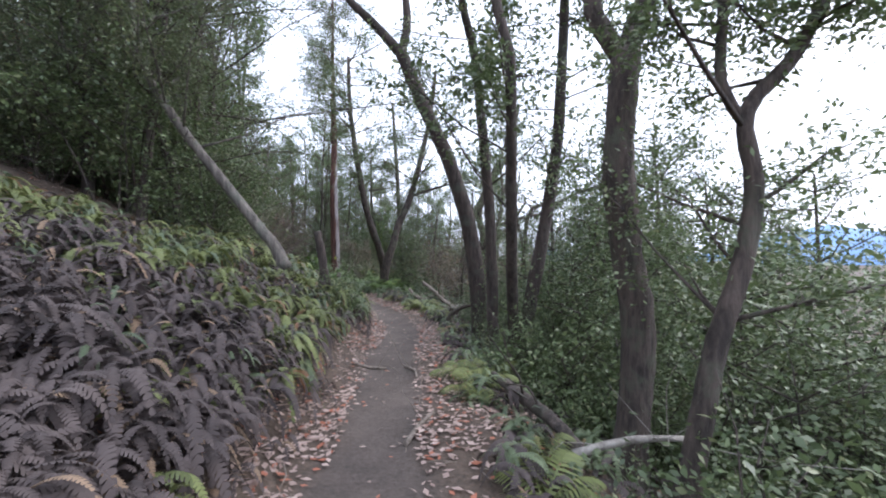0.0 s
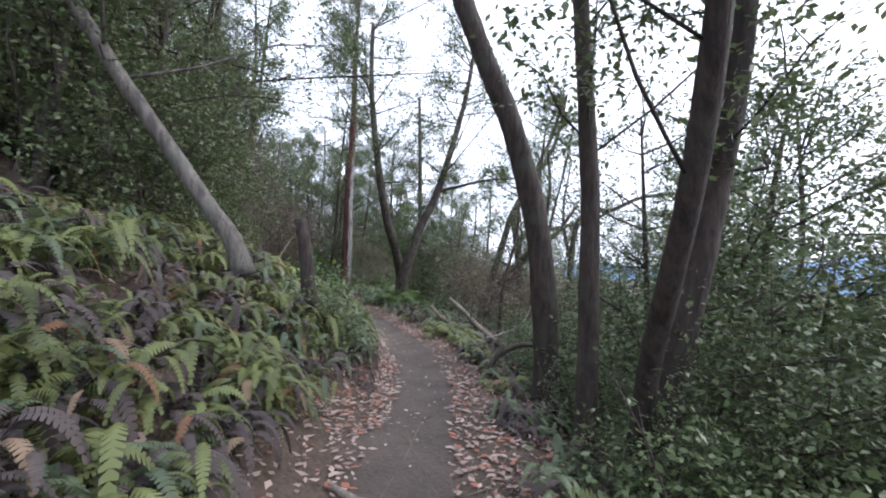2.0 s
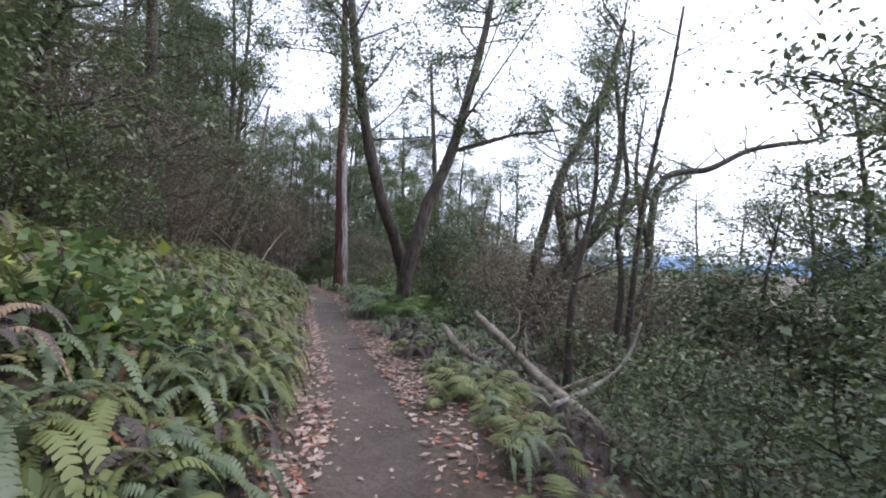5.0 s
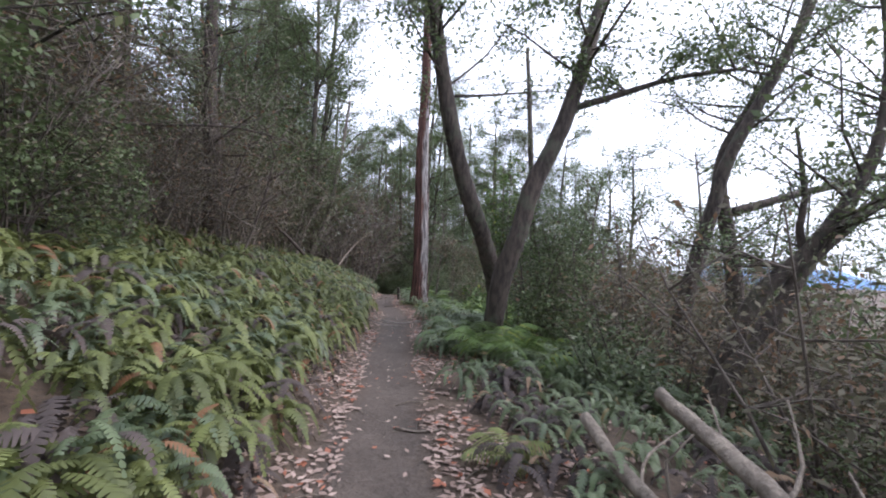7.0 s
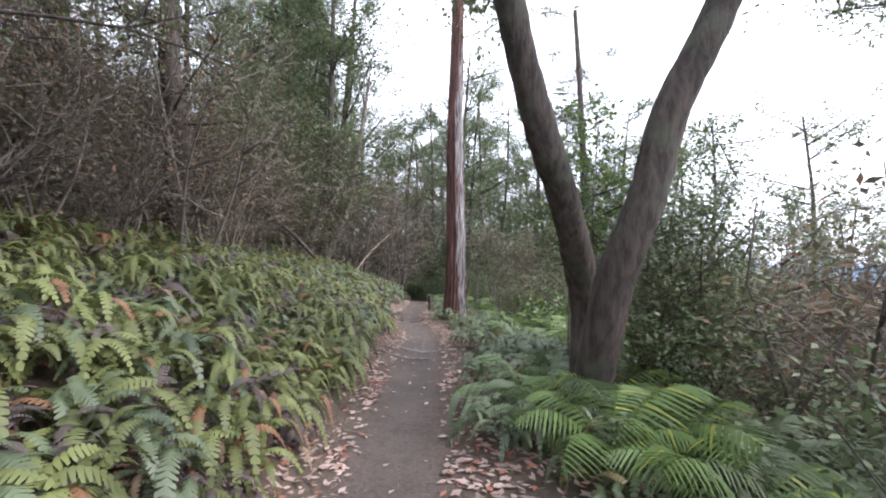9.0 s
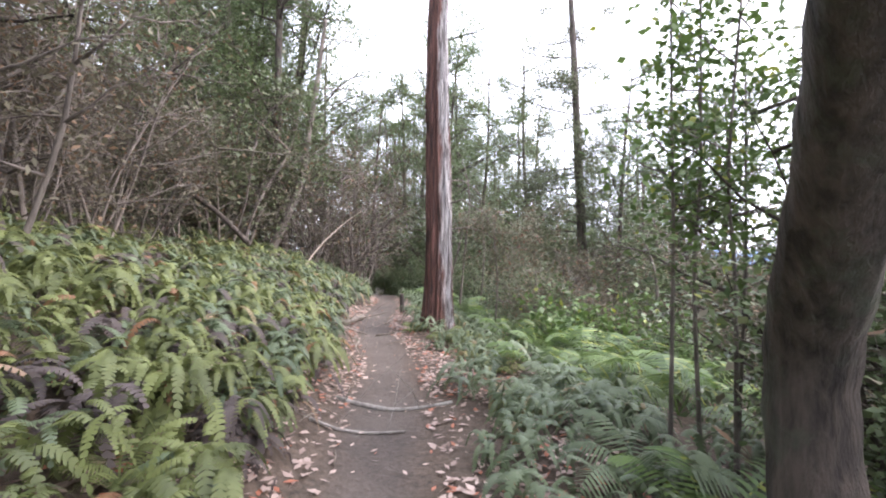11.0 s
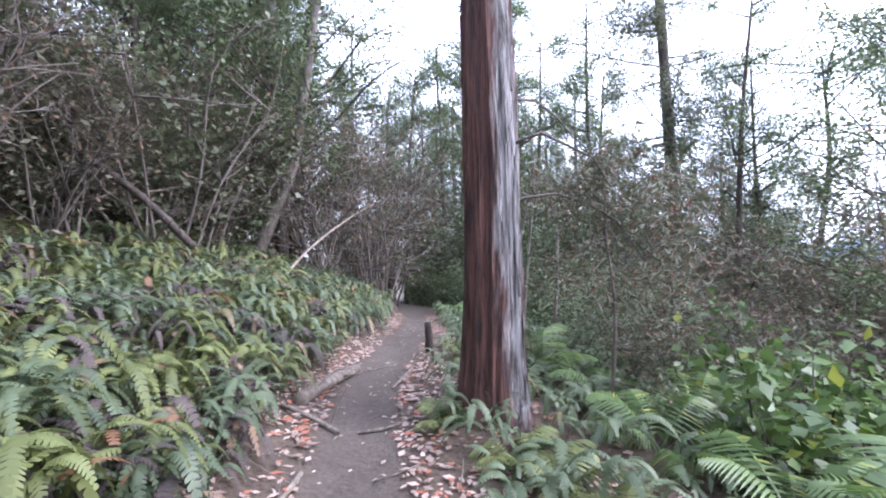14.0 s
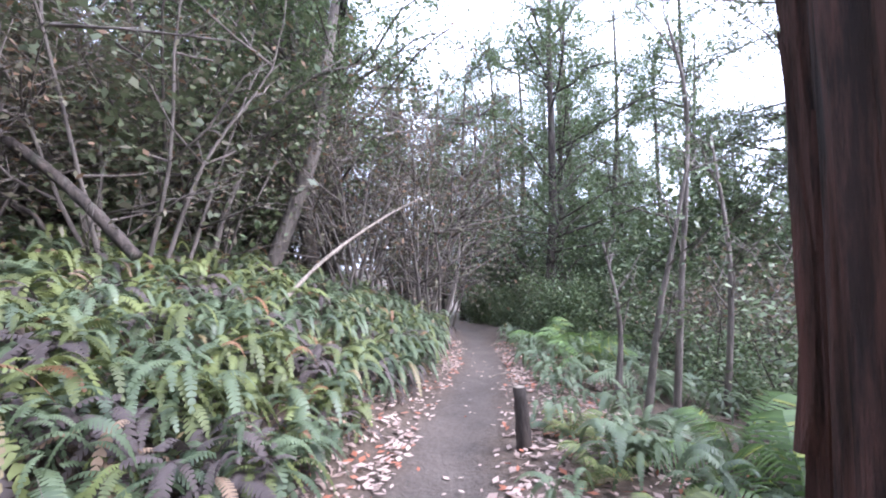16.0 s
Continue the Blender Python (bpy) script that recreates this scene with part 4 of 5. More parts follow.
# slope side
p, s, u = strew(620, 311, -1, 15, 0.8, 3.6)
rng = np.random.RandomState(312)
g = rng.rand(len(p)) < 0.45
fern_field("slope_ferns", "green ferns on the falling slope", p[g & (u > 0.8)], MAT_FERN_DEEP, 313, LONG, LONG_F, 9, 0.16, (0.6, 1.1))
fern_field("withered_slope_ferns", "withered ferns on the falling slope", p[~g & (u > 0.7)], MAT_FERN_DEAD, 314, SHORT, SHORT_F, 10, 0.12)
p, s, u = strew(700, 315, 14, 32, 0.6, 3.8)
fern_field("trailside_ferns", "deep green ferns between the trail and the trees", p[u > 0.58], MAT_FERN_DEEP, 316, LONG, LONG_F, 10, 0.2, (0.6, 1.1))


def big_frond_mesh(name, length, pairs, mat, seed):
    """One arching frond with its own pairs of toothed leaflets, along +y."""
    rng = np.random.RandomState(seed)
    v, f = [], []

    def rib(k):
        return np.array([0, length * k * (1 - 0.22 * k * k), length * (0.95 * k - 0.88 * k * k)])
    for i in range(pairs * 2):
        a, b = rib(i / (pairs * 2)), rib((i + 1) / (pairs * 2))
        w = 0.006 * (1 - i / (pairs * 2)) + 0.0015
        o = len(v)
        v += [tuple(a + (w, 0, 0)), tuple(a - (w, 0, 0)), tuple(b - (w, 0, 0)), tuple(b + (w, 0, 0))]
        f.append((o, o + 1, o + 2, o + 3))
    for i in range(pairs):
        k = 0.16 + 0.84 * i / pairs
        c = rib(k)
        l = length * 0.24 * math.sin(min(1, (k - 0.05) * 1.15) * math.pi) ** 0.6 + 0.012
        w = length * 0.62 / pairs
        for sgn in (-1, 1):
            d = np.array([sgn * 0.92, 0.38, -0.22 + rng.normal() * 0.06])
            n = 4
            prev = None
            for j in range(n + 1):
                q = j / n
                m = c + d * l * q - np.array([0, 0, 0.25 * l * q * q])
                ww = w * (1 - q) ** 0.75 * (0.5 if j % 2 else 0.40) + 0.0008
                row = (len(v), len(v) + 1)
                v += [tuple(m + (0, ww, 0)), tuple(m - (0, ww, 0))]
                if prev:
                    f.append((prev[0], prev[1], row[1], row[0]))
                prev = row
    return mesh_of(name, v, f, mat, False)


BIG = [big_frond_mesh("frond", 0.95, 20, MAT_LEAF_FRESH, 1), big_frond_mesh("frond", 0.8, 18, MAT_FERN_DEEP, 2), big_frond_mesh("frond", 0.45, 13, MAT_FERN, 3)]


def fern(place, kind, fronds, size, seed, label, group):
    root = thing("fern", place, label, "fern", group)
    rng = np.random.RandomState(seed)
    a0 = rng.rand() * 6.28
    for k in range(fronds):
        ob = part("frond", BIG[kind], root)
        ob.matrix_basis = pose(0, 0, 0, rng.uniform(-5, 28), rng.uniform(-12, 12), math.degrees(a0) + 360 * k / fronds + rng.uniform(-18, 18)) @ Matrix.Scale(size * rng.uniform(0.75, 1.15), 4)
    return root


# tall bright ferns beyond the twin tree
for i, (x, y, s, kind) in enumerate(((-3.75, 20.35, 0.9, 0), (-3.3, 20.8, 1.05, 0), (-2.75, 20.9, 1.1, 0), (-2.2, 21.15, 1.15, 0), (-3.2, 21.6, 1.0, 0), (-2.5, 22.0, 1.1, 0), (-1.7, 21.8, 1.2, 0),
                                     (-3.9, 21.6, 0.8, 0), (-3.1, 20.0, 0.7, 0), (-2.4, 20.2, 0.9, 0), (-4.5, 22.3, 0.7, 0), (-4.2, 23.0, 0.8, 0), (-4.9, 23.4, 0.7, 0), (-1.7, 20.6, 1.0, 0))):
    fern((x, y, land_at(x, y)), kind, 8, s * 1.15, 400 + i, "tall bright green fern with arching fronds beside the trail", "tall ferns by the trail")
for i, (x, y, s, kind) in enumerate(((-1.95, 16.2, 0.9, 1), (-1.3, 15.8, 0.95, 1), (-0.75, 15.9, 1.0, 1), (-1.6, 15.5, 0.8, 1), (-1.0, 15.2, 0.8, 1), (-0.4, 16.3, 1.0, 1), (-2.2, 15.9, 0.8, 1), (-1.2, 16.5, 0.9, 1),
                                     (-0.3, 15.4, 0.9, 1), (-2.75, 17.7, 0.75, 1), (-3.0, 18.1, 0.7, 1), (-2.9, 17.25, 0.6, 1), (-2.3, 17.5, 0.9, 0), (-2.85, 16.75, 0.75, 0), (-2.68, 16.4, 1.0, 1), (-2.3, 16.6, 0.7, 1), (-3.2, 18.8, 0.6, 1), (-3.5, 19.5, 0.6, 1), (-1.6, 16.9, 0.9, 0),
                                     (-5.9, 24.6, 0.7, 0), (-6.3, 24.4, 0.6, 1), (-5.6, 23.9, 0.8, 0), (-6.6, 26.4, 0.8, 1), (-7.4, 27.2, 0.8, 0), (-7.9, 28.2, 0.8, 0), (-8.6, 29.2, 0.8, 0))):
    fern((x, y, land_at(x, y)), kind if i % 3 else 0, 8, s * 1.25, 430 + i, "deep green fern with arching fronds near the trees", "ferns near the trees")
for i, (x, y, s) in enumerate(((-0.66, 11.45, 0.9), (-0.45, 11.2, 0.8), (-0.3, 10.6, 0.75), (-0.85, 11.0, 0.5), (-0.1, 10.1, 0.8), (0.25, 4.9, 0.7), (0.35, 4.4, 0.8), (0.6, 5.3, 0.8), (0.2, 8.0, 0.6),
                               (-0.1, 9.3, 0.7), (-1.5, 12.9, 0.6), (-1.0, 12.2, 0.5), (0.6, 2.5, 0.7), (0.75, 3.1, 0.6), (-5.0, 21.3, 0.6), (-4.7, 21.0, 0.6), (-5.1, 21.7, 0.55), (-5.3, 21.5, 0.6),
                               (-4.5, 20.6, 0.6), (-5.75, 22.9, 0.6), (-6.25, 23.4, 0.6), (-6.6, 23.9, 0.55), (-6.95, 24.5, 0.55), (-4.2, 20.0, 0.55), (-3.8, 19.0, 0.5), (-6.0, 22.0, 0.45), (-5.95, 21.85, 0.5))):
    fern((x, y, land_at(x, y)), 2, 10, s * 1.5, 470 + i, "small yellow-green fern at the trail's edge", "small ferns at the trail's edge")
# nearest plants of the bank, each on its own
pb, sb, ub = strew(60, 391, 3.5, 25, -0.95, -2.2)
for i, q in enumerate(pb):
    if ub[i] < -0.85:
        early = sb[i] < 3.6
        f = fern(tuple(q + np.array([0, 0, 0.05])), 2, 9, 0.62 if not early else 0.5, 500 + i, "bank fern with drooping yellow-green fronds", "ferns on the bank")

# ---- fallen leaves ----
def litter(name, label, n, seed, s_lo, s_hi, u_lo, u_hi, size, power=1.0):
    q, s, u = strew(n, seed, s_lo, s_hi, u_lo, u_hi, power)
    rng = np.random.RandomState(seed + 1)
    thin = rng.rand(n) < 0.35 + 0.65 * (wave(q[:, 0] * 0.8, q[:, 1] * 0.8) > -0.15)
    q = q[thin]
    q[:, 2] += 0.008 + 0.02 * rng.rand(len(q))
    v = leaves(q, rng, 1, np.array([0.01, 0.01, 0.0]), size, 0.0, 0.5).reshape(-1, 4, 3)
    c = v[:, :1]
    flat = v - c
    flat[..., 2] *= 0.28
    v = c + flat
    low = land(v[..., 0].ravel(), v[..., 1].ravel()).reshape(v.shape[:2]) + 0.004
    v[..., 2] = np.maximum(v[..., 2], low)
    tagged(new(name, quads_mesh(name, v.reshape(-1, 3), MAT_LITTER)), label, "fallen leaves", kind="stuff")


litter("fallen_leaves", "dry tan and reddish leaves along the trail's left edge", 15000, 601, -2.5, 31, -0.31, -1.25, 0.074, 1.1)
litter("fallen_leaves", "dry tan and reddish leaves along the trail's right edge", 15000, 603, -2.5, 31, 0.31, 1.5, 0.074, 1.1)
litter("fallen_leaves", "scattered dry leaves on the bare trail", 900, 605, -2.5, 31, -0.45, 0.45, 0.055)
litter("fallen_leaves", "dead leaves on the wooded slopes", 9000, 607, -2.5, 31, -1.0, -7.0, 0.085)
litter("fallen_leaves", "dead leaves on the falling slope", 4000, 609, -2.5, 31, 1.0, 6.0, 0.085)


def twigs_on_ground():
    q, s, u = strew(330, 611, -2, 31, -1.2, 1.4)
    w = Wood(612)
    rng = np.random.RandomState(613)
    for x, y, z in q[np.abs(u) > 0.3]:
        a, l = rng.rand() * 6.28, rng.uniform(0.08, 0.35)
        e = np.array([math.cos(a) * l, math.sin(a) * l, 0.0])
        m = np.array([x, y, z + 0.015])
        end = m + e
        end[2] = land_at(end[0], end[1]) + 0.015
        w.stem([m, (m + end) / 2 + np.array([rng.normal() * 0.02, rng.normal() * 0.02, 0.012]), end], 0.006, 0.003, 4, 0.1, 0, 0.1)
    tagged(new("fallen_twigs", w.mesh("fallen_twigs", MAT_STICK)), "thin dry twigs strewn beside the trail", "twigs", kind="stuff")


twigs_on_ground()


# ---- shrubs and the wood around ----
def shrub(name, label, seed, height, stems, mat_wood, mat_leaf, each, size, narrow=0.5, spread=0.13, twigs=5, lean=0.35, count=5, category="shrub"):
    root = thing(name, (0, 0, 0), label, category)
    rng = np.random.RandomState(seed)
    w = Wood(seed)
    spots = []
    for _ in range(stems):
        a = rng.rand() * 6.28
        d = np.array([math.cos(a), math.sin(a), 0]) * lean * height
        h = height * rng.uniform(0.6, 1.1)
        st = np.array([rng.normal() * 0.12, rng.normal() * 0.12, -0.15])
        line = w.stem([st, st + d * 0.35 + np.array([0, 0, h * 0.4]), st + d * 0.75 + rng.normal(size=3) * 0.1 + np.array([0, 0, h * 0.75]), st + d + np.array([0, 0, h])], 0.006 * height + 0.004, 0.003, 5, 0.06, 0, 0.3)
        spots += limbs(w, line, rng, count, 0.25, height * 0.42, 0.5, 0.0045 * height, twigs, 1.0, 0.45, offset=(900, 0, 0))
    part("stemwork", w.mesh("stemwork", mat_wood), root, kind="stuff")
    if each and spots:
        part("foliage", quads_mesh("foliage", leaves(np.array(spots), rng, each, spread, size, 0.3, narrow), mat_leaf), root)
    return root


def wood_tree(name, label, seed, height, r, mat_wood, mat_leaf, each, size, first=0.35, count=22, length=2.4, narrow=0.45, spread=0.14):
    root = thing(name, (0, 0, 0), label, "tree")
    rng = np.random.RandomState(seed)
    w, tw = Wood(seed), Wood(seed + 1)
    lean = rng.normal(size=2) * 0.06 * height
    line = w.stem([(0, 0, -0.4), (lean[0] * 0.2 + rng.normal() * 0.1, lean[1] * 0.2, height * 0.3), (lean[0] * 0.6, lean[1] * 0.6 + rng.normal() * 0.15, height * 0.65), (lean[0], lean[1], height)], r, r * 0.25, 8, 0.06, 0.3, 0.4)
    spots = limbs(tw, line, rng, count, first, length, 0.55, r * 0.25, 6, 1.0, 0.42, offset=(900, 0, 0))
    part("trunk", w.mesh("trunk", mat_wood), root)
    part("branchwork", tw.mesh("branchwork", mat_wood), root, kind="stuff")
    part("crown", quads_mesh("crown", leaves(np.array(spots), rng, each, spread, size, 0.3, narrow), mat_leaf), root)
    return root


def scatter(protos, places, seed, group, scale=(0.8, 1.25)):
    """First use of each proto stands in its own place, the rest are copies."""
    rng = np.random.RandomState(seed)
    for i, (x, y) in enumerate(places):
        s = rng.uniform(*scale)
        m = Matrix.Translation((x, y, land_at(x, y) - 0.05)) @ Matrix.Rotation(rng.rand() * 6.28, 4, "Z") @ Matrix.Scale(s, 4)
        src = protos[i % len(protos)]
        tagged(src, group=group)
        if i < len(protos):
            src.matrix_basis = m
        else:
            copy_thing(src, m)


def spread_places(n, seed, s_lo, s_hi, u_lo, u_hi, gap, avoid=()):
    q, s, u = strew(n * 12, seed, s_lo, s_hi, u_lo, u_hi)
    lo, hi = min(u_lo, u_hi), max(u_lo, u_hi)
    got = []
    for (x, y, _), uu in zip(q, u):
        if not lo <= uu <= hi or any((x - a) ** 2 + (y - b) ** 2 < gap * gap for a, b in got):
            continue
        if any((x - a) ** 2 + (y - b) ** 2 < r * r for a, b, r in avoid):
            continue
        got.append((x, y))
        if len(got) == n:
            break
    return got


# brown twiggy brush and green bushes up the bank
brush = [shrub("brush", "tangled brown leafless brush on the bank", 700 + i, 2.2, 8, MAT_TWIG, MAT_LEAF_DUSTY, 2, 0.05, 0.4, 0.12, 6) for i in range(3)]
scatter(brush, spread_places(64, 705, 13.5, 36, -4.0, -10.5, 0.75), 706, "brush on the bank", (0.8, 1.5))
for i, (x, y) in enumerate(spread_places(20, 707, 15.5, 27, -3.9, -6.5, 0.9)):
    copy_thing(brush[i % 3], pose(x, y, land_at(x, y) - 0.05, 0, 0, 53 * i) @ Matrix.Scale(1.15 + 0.07 * (i % 6), 4))
dusty = [shrub("dusty_bush", "dense dusty brown-green bush on the bank", 710 + i, 2.4, 7, MAT_TWIG, MAT_LEAF_DUSTY, 11, 0.05, 0.4, 0.2, 5) for i in range(2)]
scatter(dusty, spread_places(28, 715, 13, 36, -5.2, -12.0, 1.2), 716, "dusty bushes on the bank", (0.8, 1.4))
for i, (x, y) in enumerate(spread_places(30, 717, 10, 36, 8.0, 17.0, 1.6)):
    b = copy_thing(dusty[i % 2], pose(x, y, land_at(x, y), 0, 0, 67 * i) @ Matrix.Scale(1.3 + 0.05 * (i % 9), 4))
    tagged(b, "dusty brown-green bush far down the slope", group="bushes down the slope")
green = [shrub("evergreen_bush", "dark evergreen bush in the wood", 720 + i, 1.9, 7, MAT_BARK, MAT_LEAF_DARK, 10, 0.06, 0.55, 0.18, 5) for i in range(3)]
scatter(green, spread_places(34, 725, -2, 40, -4.3, -13.0, 1.1), 726, "evergreen bushes on the bank", (0.8, 1.6))
bank_green = [shrub("evergreen_bush", "broad-leaved green bush overhanging the fern bank", 727 + i, 2.6, 7, MAT_BARK, MAT_LEAF, 6, 0.07, 0.5, 0.10, 6) for i in range(2)]
scatter(bank_green, spread_places(18, 729, 8.5, 15.5, -3.6, -7.5, 0.95), 728, "green bushes over the fern bank", (0.8, 1.5))
low = [shrub("low_shrub", "low dark green shrub on the falling slope", 730 + i, 1.1, 6, MAT_BARK, MAT_LEAF, 6, 0.05, 0.5, 0.13, 4, 0.5, 4) for i in range(3)]
scatter(low, spread_places(52, 735, 0, 10.0, 1.7, 6.5, 0.55), 736, "low shrubs on the slope", (0.7, 1.4))
thicket = [shrub("thicket", "grey-brown leafless thicket on the slope", 740 + i, 1.5, 9, MAT_TWIG, MAT_LEAF_DUSTY, 2, 0.05, 0.4, 0.12, 6, 0.5) for i in range(2)]
scatter(thicket, spread_places(48, 745, 9.5, 36, 2.3, 9.0, 0.75, ((-2.4, 16.7, 1.2), (-2.6, 18.5, 1.3), (-2.8, 20.8, 1.8), (-2.6, 23.3, 2.2), (-0.6, 14.3, 1.4), (-1.0, 15.8, 1.3))), 746, "thickets on the slope", (0.8, 1.5))
for i, (x, y) in enumerate(spread_places(42, 747, 9.5, 36, 2.4, 8.0, 0.95, ((-2.4, 16.7, 1.2), (-2.6, 18.5, 1.3), (-2.8, 20.8, 1.8), (-2.6, 23.3, 2.0), (-0.6, 14.3, 1.2)))):
    b = copy_thing(low[i % 3], pose(x, y, land_at(x, y) - 0.05, 0, 0, 71 * i) @ Matrix.Scale(1.0 + 0.07 * (i % 7), 4))
    tagged(b, "green leafy shrub growing through the brown thicket", group="shrubs in the thicket")
mid = [shrub("leafy_bush", "leafy green bush on the slope below the trail", 750 + i, 2.3, 7, MAT_BARK, MAT_LEAF, 7, 0.085, 0.55, 0.2, 5, 0.4) for i in range(3)]
scatter(mid, spread_places(54, 755, 2.5, 40, 4.8, 13.0, 1.15, ((1.5, 21.0, 4.5), (-1.5, 24.8, 3.8), (-1.8, 29.0, 4.2), (3.0, 12.5, 3.2), (1.0, 16.5, 2.5))), 756, "leafy bushes below the trail", (0.8, 1.6))

over = [wood_tree("bank_tree", "crooked evergreen tree hanging over the fern bank", 798 + i, 8.0, 0.10, MAT_BARK_DARK, MAT_LEAF, 16, 0.062, 0.2, 30, 3.2, 0.5) for i in range(2)]
scatter(over, spread_places(13, 801, 8.0, 15.5, -4.3, -7.0, 1.5, ((-3.5, 7.4, 1.8),)) + spread_places(8, 803, 15, 34, -5.2, -8.0, 2.2), 802, "trees over the bank", (0.8, 1.25))

# the wood up the bank, ahead, and down the slope
up_trees = [wood_tree("evergreen_tree", "evergreen tree with a dark crown in the hillside wood", 760 + i, 9.5, 0.12, MAT_BARK_DARK, MAT_LEAF_DARK, 15, 0.095, 0.14, 28, 2.7, 0.5) for i in range(4)]
scatter(up_trees, spread_places(22, 765, 2, 44, -7.0, -20.0, 1.9) + spread_places(8, 767, 14, 27, -8.0, -14.0, 2.0), 766, "trees of the hillside wood", (0.7, 1.2))
down_trees = [wood_tree("slope_tree", "small evergreen tree on the falling slope", 770 + i, 6.5, 0.09, MAT_BARK, MAT_LEAF, 13, 0.08, 0.25, 22, 2.0, 0.5, 0.12) for i in range(3)]
scatter(down_trees, spread_places(44, 775, 3, 40, 7.5, 24.0, 1.9, ((4.0, 22.0, 7.0),)), 776, "small trees of the slope", (0.75, 1.25))
ahead = [wood_tree("tall_tree", "tall leafy evergreen closing the view ahead", 780 + i, 13.0, 0.15, MAT_BARK, MAT_LEAF, 20, 0.092, 0.12, 36, 2.8, 0.5, 0.16) for i in range(3)]
rng = np.random.RandomState(787)
spots = []
for _ in range(600):
    x, y = rng.uniform(-26, 0), rng.uniform(32, 56)
    if abs(across(x, y)[0]) > 2.2 and all((x - a) ** 2 + (y - b) ** 2 > 3.4 for a, b in spots):
        spots.append((x, y))
fill = []
for _ in range(400):
    x, y = rng.uniform(-21, -10), rng.uniform(26.5, 37)
    if -9 < across(x, y)[0] < -3.0 and all((x - a) ** 2 + (y - b) ** 2 > 3.0 for a, b in fill):
        fill.append((x, y))
left_of_cedar = fill[:14] + [q for q in spots if q[0] < -10.5][:34]
scatter(ahead, left_of_cedar, 786, "tall trees ahead", (0.8, 1.2))
for i, (x, y) in enumerate([q for q in spots if q[0] >= -10.5][:20]):
    copy_thing(ahead[i % 3], pose(x, y, land_at(x, y) - 0.05, 0, 0, 97 * i) @ Matrix.Scale((0.80 if x < -5.5 else 0.55) + 0.03 * (i % 7), 4))
for i, (x, y) in enumerate(((2.7, 9.4), (3.5, 8.5), (3.7, 10.5), (4.6, 9.5), (4.9, 7.2), (4.6, 15.6), (5.8, 13.6), (6.6, 17.0), (5.0, 19.2), (7.6, 14.8))):
    copy_thing(down_trees[i % 3], pose(x, y, land_at(x, y) - 0.05, 0, 0, 83 * i) @ Matrix.Scale(0.7 + 0.06 * (i % 4), 4))
far_bush = [shrub("undergrowth_bush", "dense green undergrowth bush where the trail bends", 795 + i, 2.0, 7, MAT_BARK, MAT_LEAF, 8, 0.10, 0.55, 0.22, 5) for i in range(2)]
scatter(far_bush, [q for q in spots[40:] if q[1] < 48][:24] + [(-11.2, 34.2), (-12.4, 35.6), (-10.0, 33.6), (-13.6, 36.6), (-9.2, 32.0), (-8.6, 30.6)], 796, "bushes where the trail bends", (0.6, 1.2))

for x, y, a, s in ((-10.9, 28.6, 10, 1.8), (-11.9, 29.6, 80, 2.1), (-12.6, 28.2, 150, 2.0), (-13.2, 30.4, 220, 2.2), (-11.4, 27.0, 290, 1.6), (-14.0, 29.0, 30, 2.2), (-12.7, 31.8, 110, 2.0)):
    copy_thing(brush[0], pose(x, y, land_at(x, y), 0, 0, a) @ Matrix.Scale(s, 4))

# single shrubs close to the trail
near = shrub("leafy_shrub", "leafy shrub with broad fresh green leaves beside the trail", 790, 0.9, 5, MAT_BARK, MAT_LEAF_FRESH, 2, 0.08, 0.7, 0.1, 4, 0.4, 4)
near.matrix_basis = pose(-2.75, 9.95, land_at(-2.75, 9.95))
for x, y, a, s in ((-2.95, 9.35, 130, 1.0), (-3.7, 22.7, 40, 1.3), (-2.9, 23.3, 200, 1.5), (-3.4, 24.0, 300, 1.5), (-2.0, 22.9, 80, 1.4)):
    copy_thing(near, pose(x, y, land_at(x, y), 0, 0, a) @ Matrix.Scale(s, 4))
stump_bush = shrub("leafy_shrub", "small dark evergreen shrub beside the sawn stump", 791, 1.1, 4, MAT_BARK, MAT_LEAF, 4, 0.055, 0.5, 0.1, 4, 0.25, 4)
stump_bush.matrix_basis = pose(-1.72, 7.45, land_at(-1.72, 7.45))
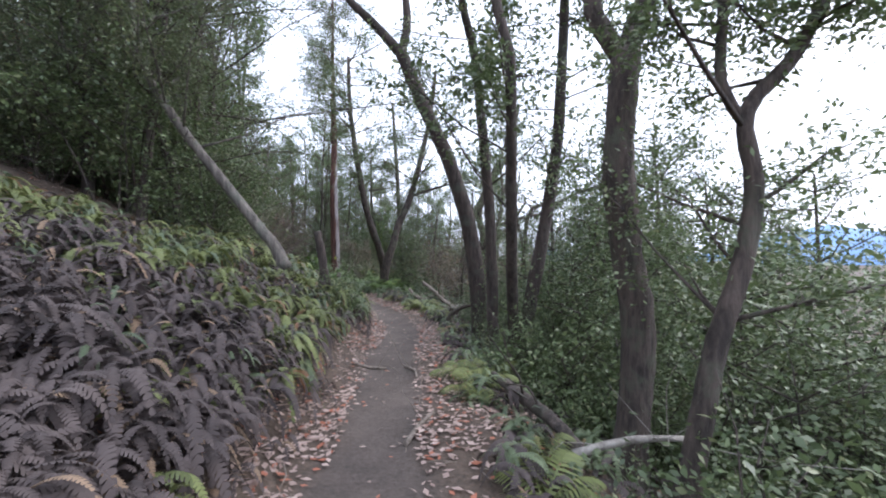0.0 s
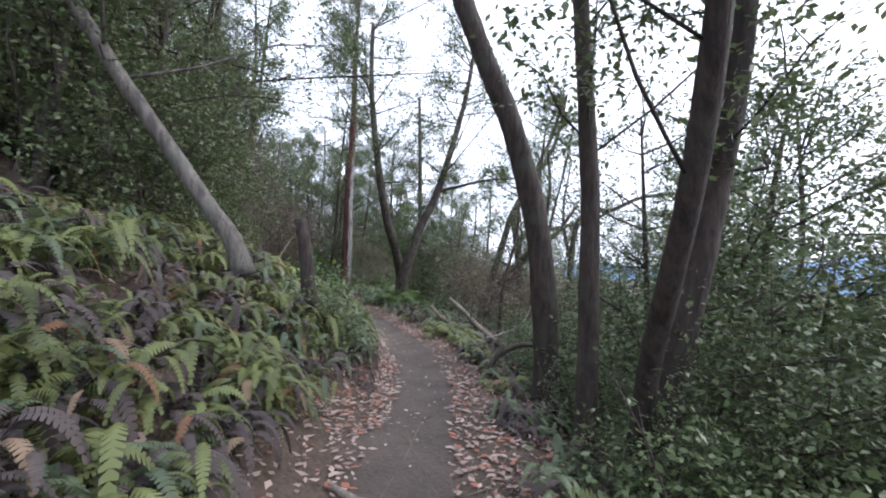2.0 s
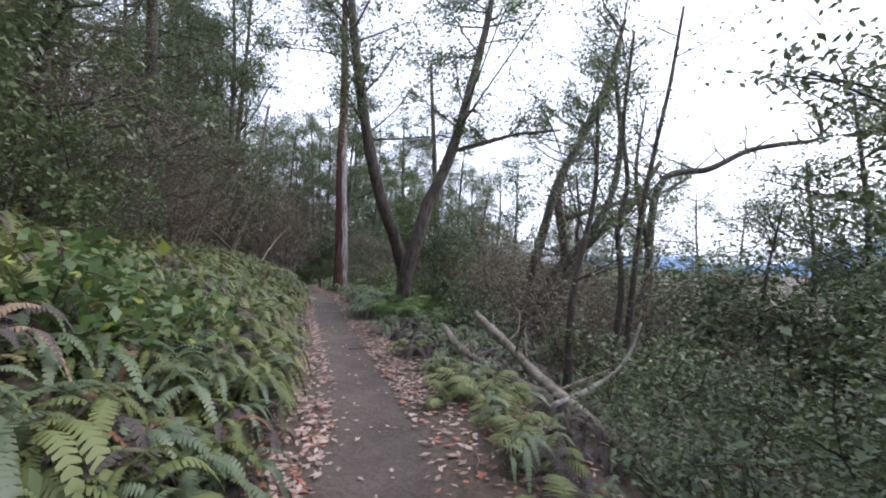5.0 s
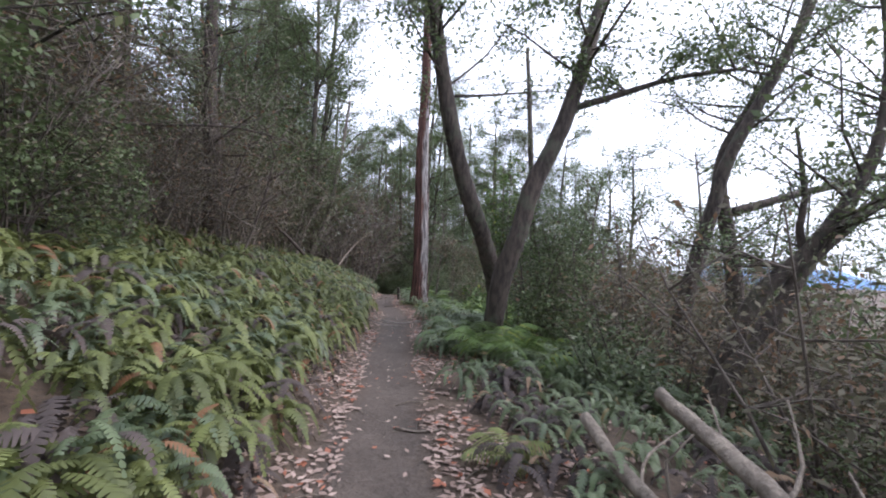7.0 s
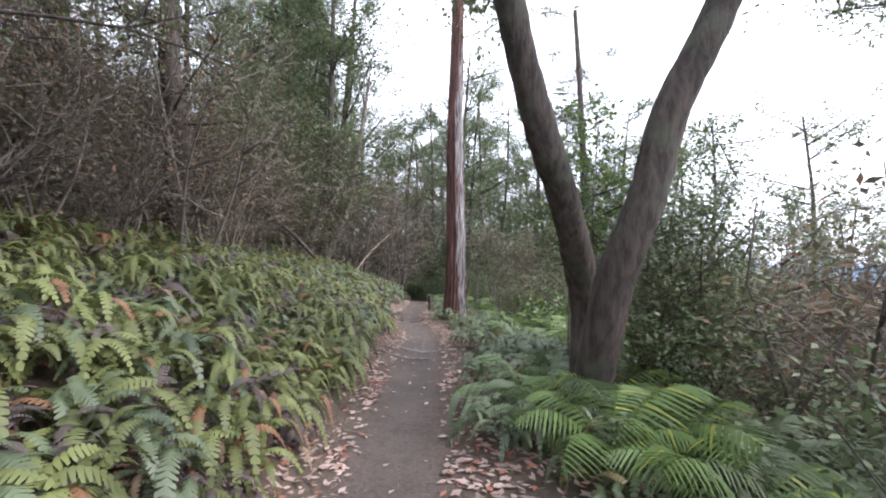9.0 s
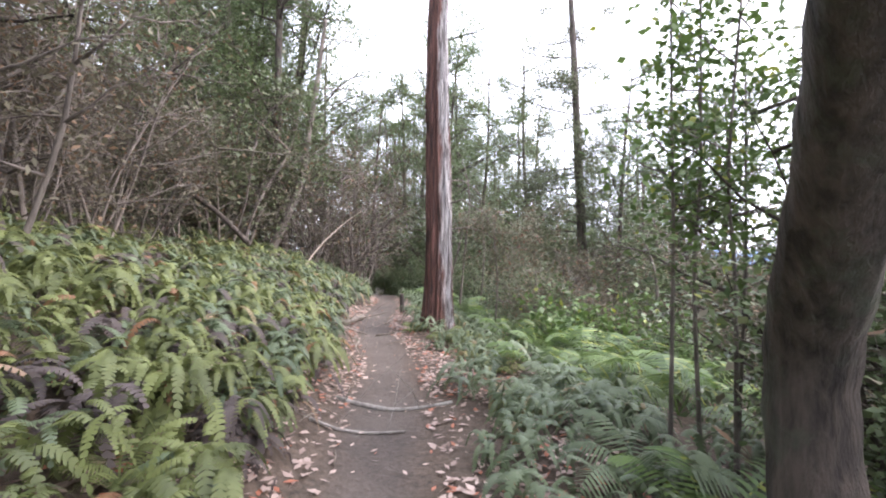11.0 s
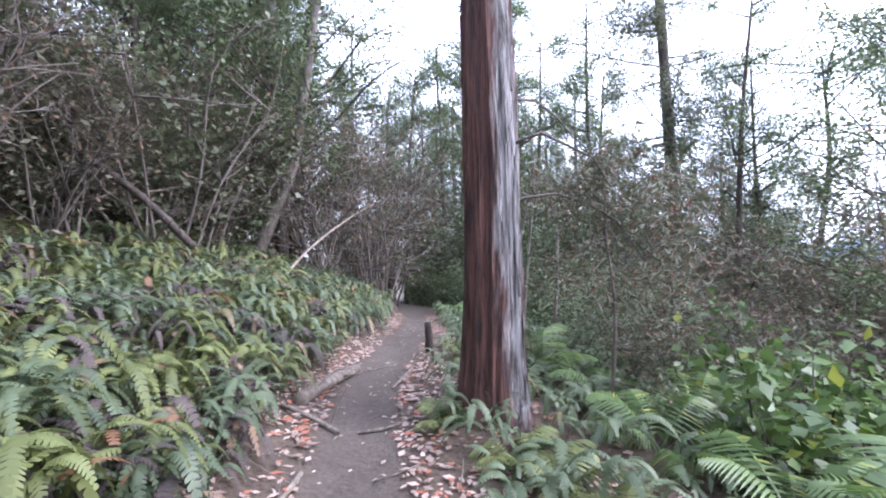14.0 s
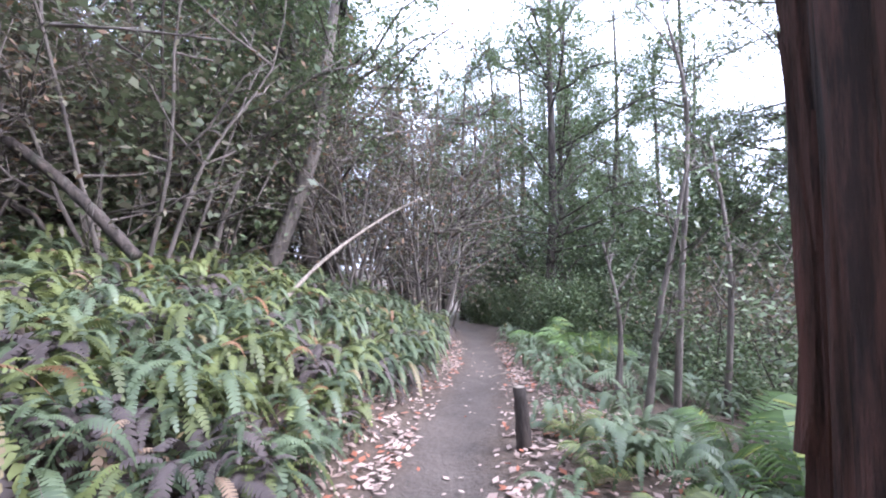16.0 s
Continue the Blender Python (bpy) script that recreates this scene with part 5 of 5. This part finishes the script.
tall_bush = shrub("leafy_shrub", "tall green shrub among the slim trunks on the slope", 792, 2.6, 6, MAT_BARK, MAT_LEAF, 8, 0.05, 0.55, 0.15, 5, 0.3)
tall_bush.matrix_basis = pose(1.75, 7.1, land_at(1.75, 7.1))
for x, y, a, s in ((2.6, 8.8, 20, 1.7), (3.4, 7.4, 77, 1.8), (4.4, 6.0, 330, 1.7), (4.6, 4.0, 10, 1.6), (2.1, 5.6, 100, 0.9), (1.5, 8.6, 200, 0.8), (2.6, 6.4, 310, 1.1), (2.4, 8.1, 40, 1.1), (2.9, 4.6, 260, 1.0), (3.3, 3.4, 150, 1.0), (3.0, 2.4, 15, 0.9)):
    copy_thing(tall_bush, pose(x, y, land_at(x, y), 0, 0, a) @ Matrix.Scale(s, 4))
for x, y, a, k in ((0.95, 6.0, 20, 0.75), (1.35, 5.75, 130, 0.8), (0.95, 7.3, 250, 0.75), (1.6, 6.5, 310, 0.9), (0.95, 8.4, 75, 0.7), (1.5, 4.6, 190, 0.8)):
    tagged(copy_thing(low[0], pose(x, y, land_at(x, y) - 0.03, 0, 0, a) @ Matrix.Scale(k, 4)), "low leafy shrub round the feet of slim trunks", group="shrubs round the trunks")
oak = shrub("evergreen_bush", "tall leafy evergreen bush behind the twin tree", 793, 3.3, 6, MAT_BARK, MAT_LEAF, 8, 0.065, 0.55, 0.14, 6, 0.28, 6)
oak.matrix_basis = pose(-1.3, 19.3, land_at(-1.3, 19.3))
copy_thing(oak, pose(-1.75, 18.25, land_at(-1.75, 18.25), 0, 0, 140) @ Matrix.Scale(0.88, 4))
for x, y, a, k in ((1.0, 5.9, 40, 0.42), (1.45, 6.3, 120, 0.5), (1.15, 7.2, 250, 0.45), (1.95, 6.7, 300, 0.55), (0.98, 8.6, 10, 0.45), (1.75, 5.3, 200, 0.5), (2.2, 4.4, 330, 0.5)):
    tagged(copy_thing(tall_bush, pose(x, y, land_at(x, y) - 0.03, 0, 0, a) @ Matrix.Scale(k, 4)), "leafy green shrub hiding the trunks' feet", group="shrubs round the trunks")
